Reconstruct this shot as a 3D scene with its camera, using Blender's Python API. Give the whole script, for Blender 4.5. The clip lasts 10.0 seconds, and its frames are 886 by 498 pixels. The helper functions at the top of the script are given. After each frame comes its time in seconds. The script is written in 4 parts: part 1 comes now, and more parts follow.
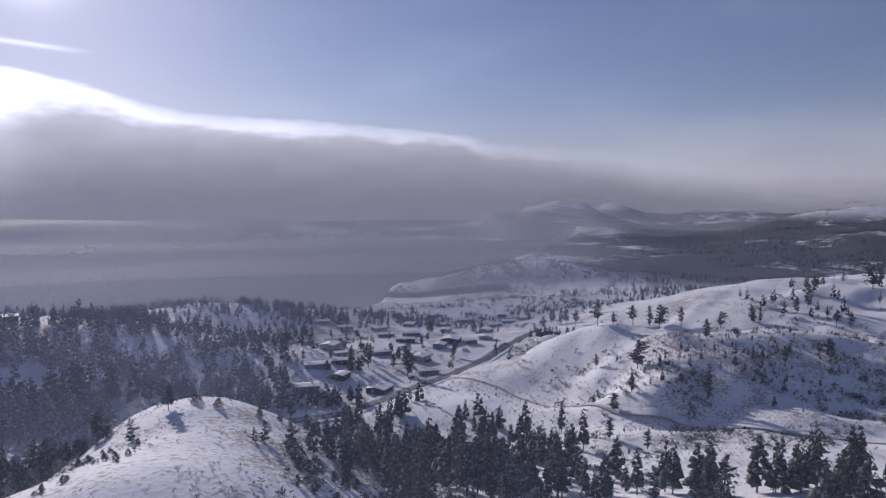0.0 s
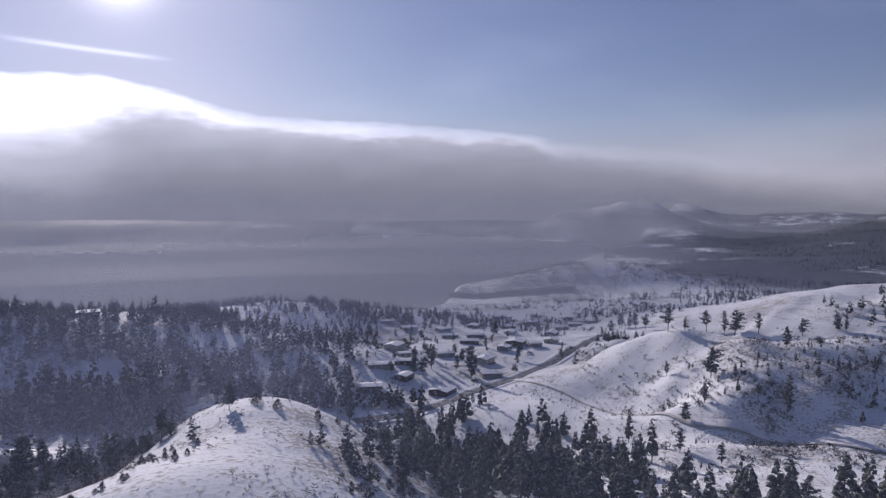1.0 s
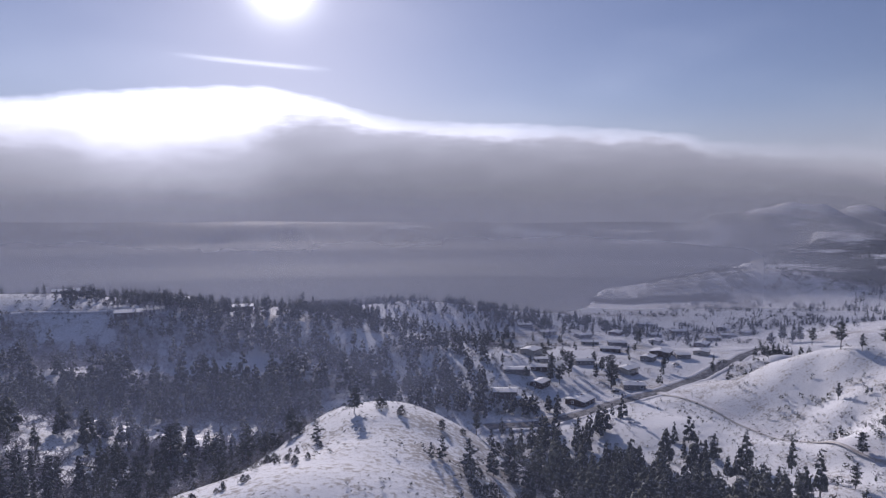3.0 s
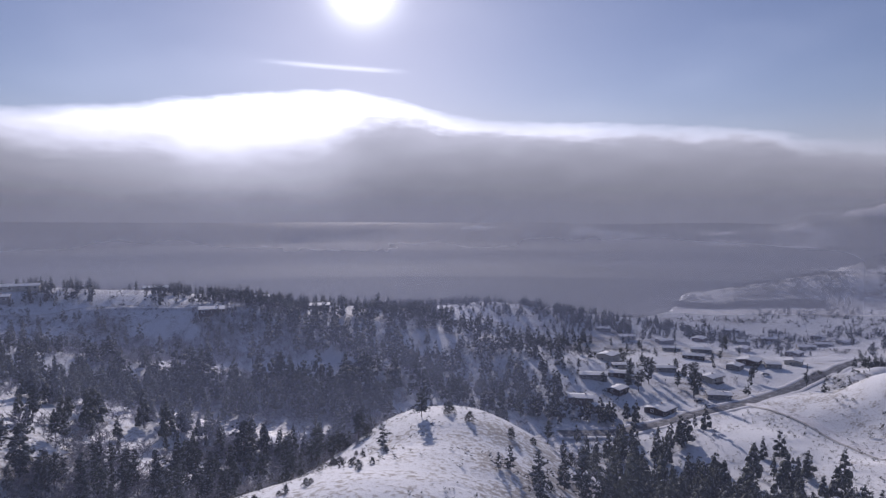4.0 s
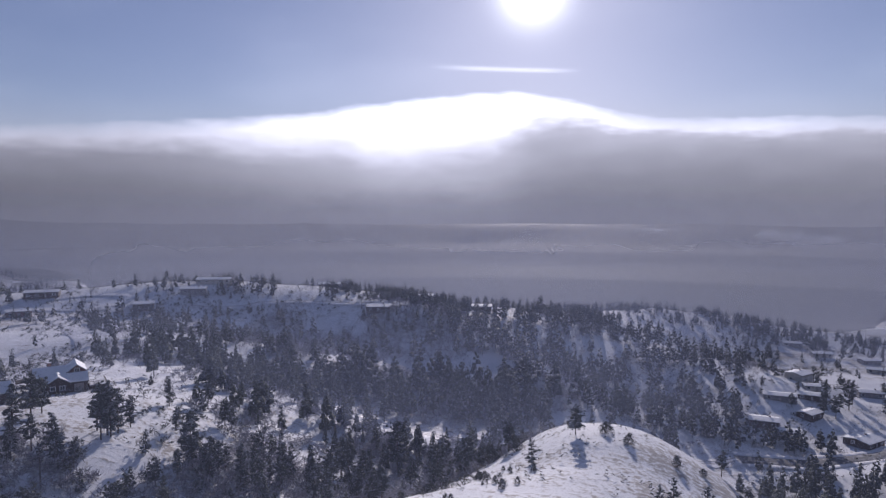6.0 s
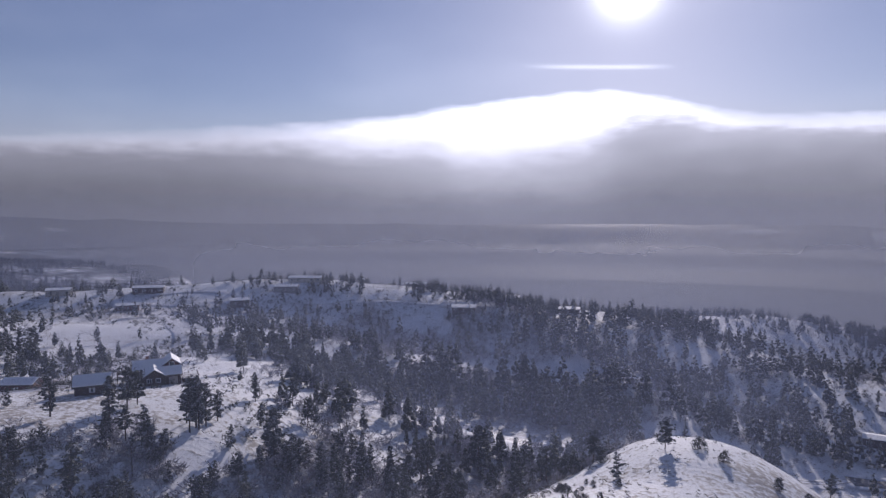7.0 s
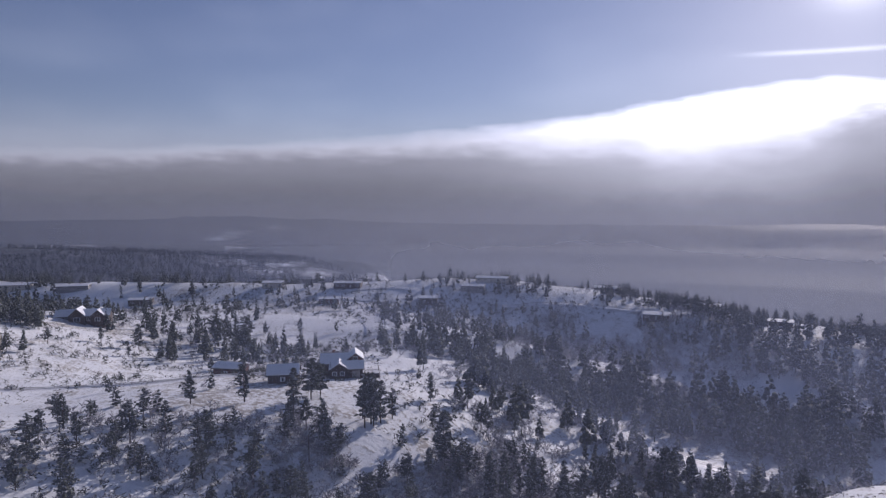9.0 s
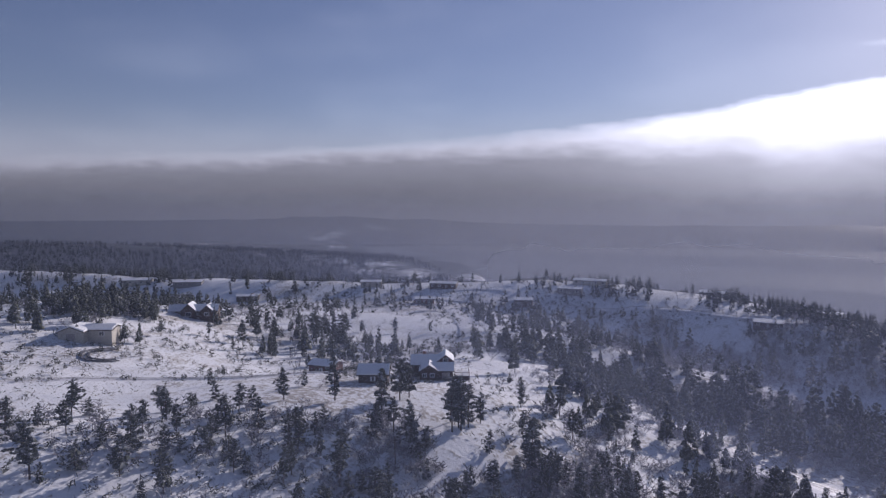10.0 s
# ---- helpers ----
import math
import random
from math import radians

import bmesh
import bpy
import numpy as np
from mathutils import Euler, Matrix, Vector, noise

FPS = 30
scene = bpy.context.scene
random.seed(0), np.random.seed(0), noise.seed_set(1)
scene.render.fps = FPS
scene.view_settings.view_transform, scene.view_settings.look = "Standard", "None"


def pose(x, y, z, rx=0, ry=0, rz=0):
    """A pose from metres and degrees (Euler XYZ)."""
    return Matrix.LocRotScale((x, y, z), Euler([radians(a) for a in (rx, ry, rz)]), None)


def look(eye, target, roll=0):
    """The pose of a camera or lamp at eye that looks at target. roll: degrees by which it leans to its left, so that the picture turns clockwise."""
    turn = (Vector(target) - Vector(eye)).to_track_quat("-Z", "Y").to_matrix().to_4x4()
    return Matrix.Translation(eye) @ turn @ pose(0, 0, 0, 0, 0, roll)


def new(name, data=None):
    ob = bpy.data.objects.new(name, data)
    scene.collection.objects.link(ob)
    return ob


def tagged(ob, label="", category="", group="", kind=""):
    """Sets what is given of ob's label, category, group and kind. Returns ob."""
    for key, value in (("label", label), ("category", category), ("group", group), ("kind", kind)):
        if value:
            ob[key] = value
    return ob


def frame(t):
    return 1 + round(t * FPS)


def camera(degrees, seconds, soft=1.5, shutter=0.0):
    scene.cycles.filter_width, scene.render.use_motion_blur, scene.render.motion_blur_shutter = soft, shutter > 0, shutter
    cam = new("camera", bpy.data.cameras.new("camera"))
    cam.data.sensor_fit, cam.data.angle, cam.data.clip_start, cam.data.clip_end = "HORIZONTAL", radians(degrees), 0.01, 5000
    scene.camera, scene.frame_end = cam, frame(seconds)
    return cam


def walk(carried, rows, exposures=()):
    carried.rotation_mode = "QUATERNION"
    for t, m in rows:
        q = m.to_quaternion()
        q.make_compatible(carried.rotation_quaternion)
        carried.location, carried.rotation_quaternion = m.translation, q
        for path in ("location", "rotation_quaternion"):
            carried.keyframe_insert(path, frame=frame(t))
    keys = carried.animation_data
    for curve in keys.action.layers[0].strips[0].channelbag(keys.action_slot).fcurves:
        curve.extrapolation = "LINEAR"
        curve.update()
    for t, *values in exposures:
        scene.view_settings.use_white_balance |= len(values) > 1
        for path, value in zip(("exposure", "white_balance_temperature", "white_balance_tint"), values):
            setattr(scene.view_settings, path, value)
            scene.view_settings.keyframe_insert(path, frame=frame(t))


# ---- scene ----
cam = camera(66.96, 10.0, soft=1.3)
# seconds, x, y, z, pitch, yaw; the lake lies at z = 0
PATH = [
    (0.0, -0.00, -0.00, 150.00, -3.90, 0.00),
    (0.5, 0.71, 1.95, 150.13, -3.89, 2.83),
    (1.0, 1.18, 4.03, 150.17, -3.86, 5.69),
    (1.5, 1.54, 6.17, 150.14, -3.83, 8.58),
    (2.0, 1.78, 8.37, 150.10, -3.79, 11.54),
    (2.5, 1.99, 10.52, 150.10, -3.77, 14.61),
    (4.0, 1.89, 17.13, 149.96, -3.69, 24.33),
    (4.5, 1.65, 18.97, 150.04, -3.67, 27.77),
    (5.0, 1.35, 20.93, 150.04, -3.65, 31.29),
    (5.5, 0.94, 23.10, 149.98, -3.62, 34.91),
    (7.0, -0.58, 28.56, 149.86, -3.55, 46.19),
    (7.5, -1.33, 30.21, 149.85, -3.54, 50.10),
    (8.0, -2.13, 31.84, 149.81, -3.53, 54.17),
    (8.5, -2.85, 33.39, 149.86, -3.52, 58.33),
    (9.0, -3.65, 34.91, 149.87, -3.50, 62.53),
    (9.5, -4.44, 36.24, 149.92, -3.48, 66.74),
    (10.0, -5.32, 37.53, 150.01, -3.46, 70.93),
]
walk(cam, [(t, pose(x, y, z, 90 + pitch, 0, yaw)) for t, x, y, z, pitch, yaw in PATH], exposures=[(0.0, 0.0, 6420, 20.5), (10.0, 0.0, 6420, 20.5)])

# ---- world: low winter sun over a cloud bank ----
SUN_AZ, SUN_EL = 31.1, 17.5      # degrees left of north (y), degrees up
world = bpy.data.worlds.new("winter_sky")
scene.world = world
world.use_nodes = True
wt = world.node_tree
wt.nodes.clear()


def m(tree, op, a, b=None, c=None, clamp=False):
    """A Math node; a, b and c are numbers or sockets."""
    n = tree.nodes.new("ShaderNodeMath")
    n.operation, n.use_clamp = op, clamp
    for i, v in enumerate((a, b, c)):
        if v is None:
            continue
        if isinstance(v, (int, float)):
            n.inputs[i].default_value = v
        else:
            tree.links.new(v, n.inputs[i])
    return n.outputs[0]


def step(tree, v, lo, hi):
    """A smooth step of v from lo to hi."""
    n = tree.nodes.new("ShaderNodeMapRange")
    n.interpolation_type = "SMOOTHSTEP"
    tree.links.new(v, n.inputs[0])
    n.inputs[1].default_value, n.inputs[2].default_value = lo, hi
    return n.outputs[0]


def mixed(tree, fac, a, b, blend="MIX"):
    """A colour mix; fac, a and b are values or sockets."""
    n = tree.nodes.new("ShaderNodeMix")
    n.data_type, n.blend_type = "RGBA", blend
    for sock, v in ((n.inputs[0], fac), (n.inputs[6], a), (n.inputs[7], b)):
        if isinstance(v, (int, float)):
            sock.default_value = v
        elif isinstance(v, tuple):
            sock.default_value = (*v, 1.0)
        else:
            tree.links.new(v, sock)
    return n.outputs[2]


def fuzz(tree, vec, scale, detail=4.0, rough=0.55):
    n = tree.nodes.new("ShaderNodeTexNoise")
    n.inputs["Scale"].default_value, n.inputs["Detail"].default_value, n.inputs["Roughness"].default_value = scale, detail, rough
    if vec is not None:
        tree.links.new(vec, n.inputs["Vector"])
    return n.outputs[0]


def curve(tree, v, pts, lo, hi, top):
    """A smooth curve through pts (x from lo to hi, y from 0 to top)."""
    n = tree.nodes.new("ShaderNodeFloatCurve")
    c = n.mapping.curves[0]
    unit = [((x - lo) / (hi - lo), y / top) for x, y in pts]
    c.points[0].location, c.points[1].location = unit[0], unit[-1]
    for p in unit[1:-1]:
        c.points.new(*p)
    n.mapping.update()
    tree.links.new(m(tree, "DIVIDE", m(tree, "SUBTRACT", v, lo), hi - lo), n.inputs["Value"])
    return m(tree, "MULTIPLY", n.outputs[0], top)


sky = wt.nodes.new("ShaderNodeTexSky")
sky.sky_type, sky.sun_disc = "NISHITA", False
sky.sun_elevation, sky.sun_rotation = radians(SUN_EL), radians(-SUN_AZ)
sky.altitude, sky.air_density, sky.dust_density, sky.ozone_density = 600, 1.0, 0.15, 2.0
way = wt.nodes.new("ShaderNodeTexCoord").outputs["Generated"]
axes = wt.nodes.new("ShaderNodeSeparateXYZ")
wt.links.new(way, axes.inputs[0])
az = m(wt, "MULTIPLY", m(wt, "ARCTAN2", m(wt, "MULTIPLY", axes.outputs[0], -1.0), axes.outputs[1]), 57.2958)
el = m(wt, "MULTIPLY", m(wt, "ARCSINE", axes.outputs[2]), 57.2958)
plane = wt.nodes.new("ShaderNodeCombineXYZ")
wt.links.new(m(wt, "MULTIPLY", az, 0.05), plane.inputs[0])
wt.links.new(m(wt, "MULTIPLY", el, 0.16), plane.inputs[1])
wisps = fuzz(wt, plane.outputs[0], 2.2, 5.0, 0.5)
broad = fuzz(wt, plane.outputs[0], 0.9, 3.0, 0.5)
curls = fuzz(wt, plane.outputs[0], 3.6, 4.0, 0.55)
shreds = fuzz(wt, plane.outputs[0], 9.0, 5.0, 0.6)
# the cloud bank's upper edge, degrees up, round the compass
TOP = [(-60, 2.0), (-33, 2.4), (-19, 3.3), (-12.6, 4.4), (-4.1, 5.1), (-1, 5.9), (4, 6.3), (16, 6.9), (24, 7.7), (28.5, 8.9), (34.6, 9.4),
       (42.4, 8.8), (49.7, 7.9), (57.6, 6.9), (67, 6.1), (80, 5.1), (92, 4.3), (104, 3.8), (130, 3.5)]
top = curve(wt, az, TOP, -60, 130, 12.0)
deep = m(wt, "ADD", m(wt, "SUBTRACT", top, el), m(wt, "ADD", m(wt, "MULTIPLY", m(wt, "SUBTRACT", wisps, 0.5), 1.1), m(wt, "MULTIPLY", m(wt, "SUBTRACT", shreds, 0.5), 0.9)))
# how far down the sunlit crest reaches, degrees, and how bright it is, round the compass
CREST = [(-60, 0.9), (-12, 1.0), (14, 1.25), (25, 1.6), (30, 2.3), (33, 3.7), (36.5, 4.7), (42, 5.0), (47, 3.9), (54, 3.2), (60, 2.0), (70, 1.5), (90, 1.2), (130, 1.0)]
SHINE = [(-60, 0.20), (-16, 0.28), (-5, 0.48), (10, 0.78), (22, 1.10), (36, 1.70), (48, 1.25), (56, 0.80), (66, 0.48), (80, 0.34), (100, 0.22), (130, 0.18)]
crest, shine = curve(wt, az, CREST, -60, 130, 8.0), curve(wt, az, SHINE, -60, 130, 2.0)
sunk = m(wt, "DIVIDE", m(wt, "ADD", deep, m(wt, "MULTIPLY", m(wt, "SUBTRACT", m(wt, "ADD", m(wt, "MULTIPLY", curls, 0.7), m(wt, "MULTIPLY", shreds, 0.3)), 0.5), 2.2)), crest)
rim = m(wt, "ADD", m(wt, "MULTIPLY", m(wt, "SUBTRACT", 1.0, step(wt, sunk, 0.1, 1.35)), 0.62),
        m(wt, "MULTIPLY", m(wt, "POWER", 2.718, m(wt, "MULTIPLY", m(wt, "MAXIMUM", sunk, 0.0), -0.95)), 0.50))
glow = m(wt, "MULTIPLY", m(wt, "MULTIPLY", rim, m(wt, "ADD", 0.6, m(wt, "MULTIPLY", wisps, 0.8))), shine)
billow = m(wt, "ADD", m(wt, "MULTIPLY", m(wt, "SUBTRACT", broad, 0.5), 0.30), m(wt, "MULTIPLY", m(wt, "SUBTRACT", curls, 0.5), 0.22))
belly = m(wt, "ADD", 0.222, m(wt, "MULTIPLY", step(wt, el, -0.5, 6.5), m(wt, "ADD", 0.17, billow)))
belly = m(wt, "MULTIPLY", belly, m(wt, "SUBTRACT", 1.0, m(wt, "MULTIPLY", step(wt, az, 42.0, 76.0), 0.36)))
cloud = mixed(wt, 1.0, (0.885, 0.94, 1.095), (1.0, 1.0, 1.0), "MULTIPLY")
lit = wt.nodes.new("ShaderNodeVectorMath")
lit.operation = "SCALE"
wt.links.new(cloud, lit.inputs[0])
wt.links.new(m(wt, "ADD", glow, belly), lit.inputs["Scale"])
soft_edge = m(wt, "ADD", 1.15, m(wt, "MULTIPLY", step(wt, az, 2.0, -22.0), 2.2))
cover = m(wt, "DIVIDE", m(wt, "ADD", deep, 0.15), soft_edge, clamp=True)
# the sun's glare in the thin air round it
sun_way = wt.nodes.new("ShaderNodeVectorMath")
sun_way.operation = "DOT_PRODUCT"
wt.links.new(way, sun_way.inputs[0])
sun_way.inputs[1].default_value = (-math.sin(radians(SUN_AZ)) * math.cos(radians(SUN_EL)), math.cos(radians(SUN_AZ)) * math.cos(radians(SUN_EL)), math.sin(radians(SUN_EL)))
off = m(wt, "MULTIPLY", m(wt, "ARCCOSINE", m(wt, "MINIMUM", sun_way.outputs["Value"], 1.0)), 57.2958)
glare = m(wt, "ADD", m(wt, "MULTIPLY", m(wt, "POWER", 2.718, m(wt, "MULTIPLY", m(wt, "POWER", m(wt, "DIVIDE", off, 2.3), 2.0), -1.0)), 1.6),
          m(wt, "MULTIPLY", m(wt, "POWER", 2.718, m(wt, "DIVIDE", off, -13.0)), 0.30))
# one straight vapour trail under the sun
along = m(wt, "MULTIPLY", step(wt, az, 26.5, 31.0), step(wt, az, 40.5, 35.0))
across = m(wt, "SUBTRACT", el, m(wt, "ADD", 11.35, m(wt, "MULTIPLY", m(wt, "SUBTRACT", az, 33.0), 0.045)))
trail = m(wt, "MULTIPLY", along, m(wt, "POWER", 2.718, m(wt, "MULTIPLY", m(wt, "POWER", m(wt, "DIVIDE", across, 0.18), 2.0), -1.0)))
veil = m(wt, "MULTIPLY", step(wt, broad, 0.42, 0.75), 0.06)
air = mixed(wt, 1.0, sky.outputs[0], (0.064, 0.058, 0.066), "MULTIPLY")
# haze along the horizon
air = mixed(wt, m(wt, "MULTIPLY", step(wt, el, 9.0, 0.0), 0.75), air, (0.37, 0.39, 0.50))
bright = mixed(wt, 1.0, (0.96, 1.0, 0.99), (0, 0, 0), "ADD")
extra = wt.nodes.new("ShaderNodeVectorMath")
extra.operation = "SCALE"
wt.links.new(bright, extra.inputs[0])
wt.links.new(m(wt, "ADD", m(wt, "ADD", glare, m(wt, "MULTIPLY", trail, 0.38)), veil), extra.inputs["Scale"])
open_sky = mixed(wt, 1.0, air, extra.outputs[0], "ADD")
seen = mixed(wt, cover, open_sky, lit.outputs[0])
back = wt.nodes.new("ShaderNodeBackground")
wt.links.new(seen, back.inputs[0])
back.inputs[1].default_value = 1.0
wt.links.new(back.outputs[0], wt.nodes.new("ShaderNodeOutputWorld").inputs[0])

sun = new("sun", bpy.data.lights.new("sun", "SUN"))
sun.data.energy, sun.data.angle, sun.data.color = 3.8, radians(0.6), (1.0, 0.95, 0.9)
sun.matrix_world = look((0, 0, 0), (math.sin(radians(SUN_AZ)), -math.cos(radians(SUN_AZ)), -math.tan(radians(SUN_EL))))

# ---- the lie of the land ----
def lattice(x, y, size, seed):
    """Smooth value noise from 0 to 1 over the plan."""
    u, v = x / size + 1000.5, y / size + 1000.5
    i, j = np.floor(u).astype(np.int64), np.floor(v).astype(np.int64)
    fu, fv = u - i, v - j
    fu, fv = fu * fu * (3 - 2 * fu), fv * fv * (3 - 2 * fv)

    def at(a, b):
        h = (a * 374761393 + b * 668265263 + seed * 974634777) & 0x7FFFFFFF
        h = ((h ^ (h >> 13)) * 1274126177) & 0x7FFFFFFF
        return ((h ^ (h >> 16)) & 0xFFFF) / 65535.0
    return (at(i, j) * (1 - fu) + at(i + 1, j) * fu) * (1 - fv) + (at(i, j + 1) * (1 - fu) + at(i + 1, j + 1) * fu) * fv


def ramp(v, lo, hi):
    t = np.clip((v - lo) / (hi - lo), 0, 1)
    return t * t * (3 - 2 * t)


# landforms: middle, half widths, turn in degrees, height
NEAR_FORMS = [(-36, 141, 26, 56, 17, 17), (-140, 64, 53, 142, 28, 29), (-360, 271, 94, 115, 35, 27), (-216, 461, 56, 192, -5, 16), (81, 381, 34, 23, -36, 33), (122, 331, 104, 37, 5, 31), (-190, 205, 47, 37, 21, -16), (84, -22, 110, 106, 31, 34), (-264, 271, 39, 92, -58, -31), (111, 338, 49, 22, -4, -7), (-12, 302, 72, 68, 72, -26), (154, 392, 86, 24, -14, -20), (-79, 45, 24, 54, 19, -13)]
WIDE_FORMS = [(291, 499, 160, 100, -19, 45), (125, 1045, 150, 60, 4, 36), (-1061, -21, 103, 392, -15, 16), (-426, 189, 94, 171, -87, 13), (90, 554, 83, 175, 33, -23), (-280, -34, 112, 67, -21, 35), (-576, -13, 30, 220, -30, 19), (-62, 82, 24, 34, -4, 17), (-66, 157, 22, 22, -1, 16), (-221, 312, 49, 24, -9, 20)]
FOLDS = [(-60, 1030, 100, 130, 0, -17), (-40, 101, 26, 22, 0, 4), (-125, 95, 22, 26, 0, 4.5), (-48, 146, 24, 20, 0, 3.5), (-139, 510, 66, 55, -1, -16), (-214, 574, 55, 79, -4, 2), (-5, 764, 157, 119, 5, -5), (-110, 432, 38, 61, -2, 6), (-595, 189, 139, 101, 0, -5), (-345, 407, 70, 52, 0, 9), (-127, 141, 33, 24, -5, -8), (58, 335, 24, 32, -6, -19), (180, 250, 60, 40, 0, 0), (-271, 109, 60, 50, 0, -3), (-208, 185, 33, 31, 0, -8)]
# far mountains: compass (degrees left of north), distance, half widths across and along, height
FAR_FORMS = [(-7.5, 3700, 250, 420, 92), (-11, 3500, 160, 300, 62), (-14, 4600, 160, 300, 88), (-15.5, 2700, 190, 260, 34), (-10, 2500, 170, 200, 16), (-21, 4500, 420, 350, 66), (-26, 4300, 300, 300, 52),
             (-35, 2350, 260, 380, 80), (-29, 2700, 200, 300, 46), (12, 3150, 260, 260, 34), (22, 3300, 330, 260, 26), (33, 3050, 280, 260, 36), (46, 3250, 420, 260, 28), (60, 3400, 500, 300, 24), (75, 4300, 900, 500, 35)]
SHORE_AZ = [-60, -14, -11, -8, -5, -1, 2, 4.2, 5.5, 8, 12, 20, 30, 40, 50, 58, 62, 65, 68, 73, 78, 130]
SHORE_R = [9000, 9000, 2500, 1900, 1500, 1330, 1270, 1150, 960, 850, 790, 780, 760, 700, 660, 660, 760, 960, 1220, 1500, 1800, 2000]


def land(x, y):
    """The ground's height; the lake's surface is at 0."""
    x, y = np.asarray(x, float), np.asarray(y, float)
    r, a = np.hypot(x, y), np.degrees(np.arctan2(-x, y))
    z = 76.9 + 0.001 * x - 0.0481 * y
    for cx, cy, rx, ry, turn, high in NEAR_FORMS + WIDE_FORMS + FOLDS:
        c, s = math.cos(radians(turn)), math.sin(radians(turn))
        u, v = (x - cx) * c + (y - cy) * s, -(x - cx) * s + (y - cy) * c
        z = z + high * np.exp(-0.5 * ((u / rx) ** 2 + (v / ry) ** 2))
    z = z + (lattice(x, y, 34, 1) - 0.5) * 2.4 + (lattice(x, y, 13, 2) - 0.5) * 0.9 + (lattice(x, y, 4.5, 3) - 0.5) * 0.25
    gullied = ramp(x, 30, 80) * ramp(y, 215, 260) * (1 - ramp(y, 480, 560))
    z = z + gullied * ((lattice(x + 0.6 * y, y, 30, 12) - 0.5) * 9 + (lattice(x, y, 17, 13) - 0.5) * 5)
    far = 24 + 40 * ramp(a, 60, 85) + 16 * (lattice(x, y, 420, 4) - 0.5) + 8 * (lattice(x, y, 120, 5) - 0.5)
    for fa, fr, wa, wr, high in FAR_FORMS:
        da = np.radians(a - fa) * r
        far = far + high * (0.5 + 0.45 * lattice(x, y, 210, 6) + 0.55 * lattice(x + 0.5 * y, y - 0.3 * x, 80, 18)) * np.exp(-0.5 * ((da / wa) ** 2 + ((r - fr) / wr) ** 2))
    s = ramp(r, 1180, 1550)
    z = np.maximum(z, 4) * (1 - s) + far * s
    near = np.interp(a, SHORE_AZ, SHORE_R) + (lattice(x, y, 90, 7) - 0.5) * 50
    water = ramp(r, near - 130, near + 60) * (1 - ramp(r, 2480 + 120 * lattice(x, y, 300, 8), 2900 + 250 * lattice(x, y, 300, 8)))
    return z * (1 - water) - 14 * water


def grade(core, lo, hi, step_size, growth, end):
    """Plan lines: even through the core, wider and wider outside it."""
    inner = list(np.arange(lo, hi + 0.1, step_size))
    up, d = [hi], step_size
    while up[-1] < end:
        d *= growth
        up.append(up[-1] + d)
    down, d = [lo], step_size
    while down[-1] > -end:
        d *= growth
        down.append(down[-1] - d)
    return np.array(down[:0:-1] + inner + up[1:])


def sheet(name, xs, ys, height, material):
    gx, gy = np.meshgrid(xs, ys)
    co = np.stack([gx, gy, height(gx, gy)], -1).reshape(-1, 3)
    nx, ny = len(xs), len(ys)
    q = np.arange(nx * ny).reshape(ny, nx)
    faces = np.stack([q[:-1, :-1], q[:-1, 1:], q[1:, 1:], q[1:, :-1]], -1).reshape(-1, 4)
    me = bpy.data.meshes.new(name)
    me.vertices.add(len(co))
    me.vertices.foreach_set("co", co.ravel())
    me.loops.add(faces.size)
    me.loops.foreach_set("vertex_index", faces.ravel().astype(np.int32))
    me.polygons.add(len(faces))
    me.polygons.foreach_set("loop_start", np.arange(0, faces.size, 4, dtype=np.int32))
    me.update(calc_edges=True)
    me.validate()
    me.shade_smooth()
    me.materials.append(material)
    return new(name, me)

# ---- materials ----
def blank(name, rough=0.8, metal=0.0):
    mat = bpy.data.materials.new(name)
    mat.use_nodes = True
    t = mat.node_tree
    bsdf = t.nodes["Principled BSDF"]
    bsdf.inputs["Roughness"].default_value, bsdf.inputs["Metallic"].default_value = rough, metal
    bsdf.inputs["Specular IOR Level"].default_value = 0.3
    return mat, t, bsdf


def place(t):
    return t.nodes.new("ShaderNodeNewGeometry").outputs["Position"]


def bump(t, bsdf, height, strength, distance):
    n = t.nodes.new("ShaderNodeBump")
    n.inputs["Strength"].default_value, n.inputs["Distance"].default_value = strength, distance
    t.links.new(height, n.inputs["Height"])
    t.links.new(n.outputs[0], bsdf.inputs["Normal"])


def plain(name, colour, rough=0.8, grain=6.0, vary=0.25, relief=0.2, metal=0.0):
    """Paint, wood, stone: one colour with stains and fine grain."""
    mat, t, bsdf = blank(name, rough, metal)
    p = place(t)
    big, fine = fuzz(t, p, grain * 0.12, 3.0), fuzz(t, p, grain, 5.0)
    dark = tuple(c * (1 - vary) for c in colour)
    light = tuple(min(1.0, c * (1 + vary * 0.6)) for c in colour)
    t.links.new(mixed(t, m(t, "ADD", m(t, "MULTIPLY", big, 0.6), m(t, "MULTIPLY", fine, 0.4)), dark, light), bsdf.inputs["Base Color"])
    bump(t, bsdf, fine, relief, 0.02)
    return mat


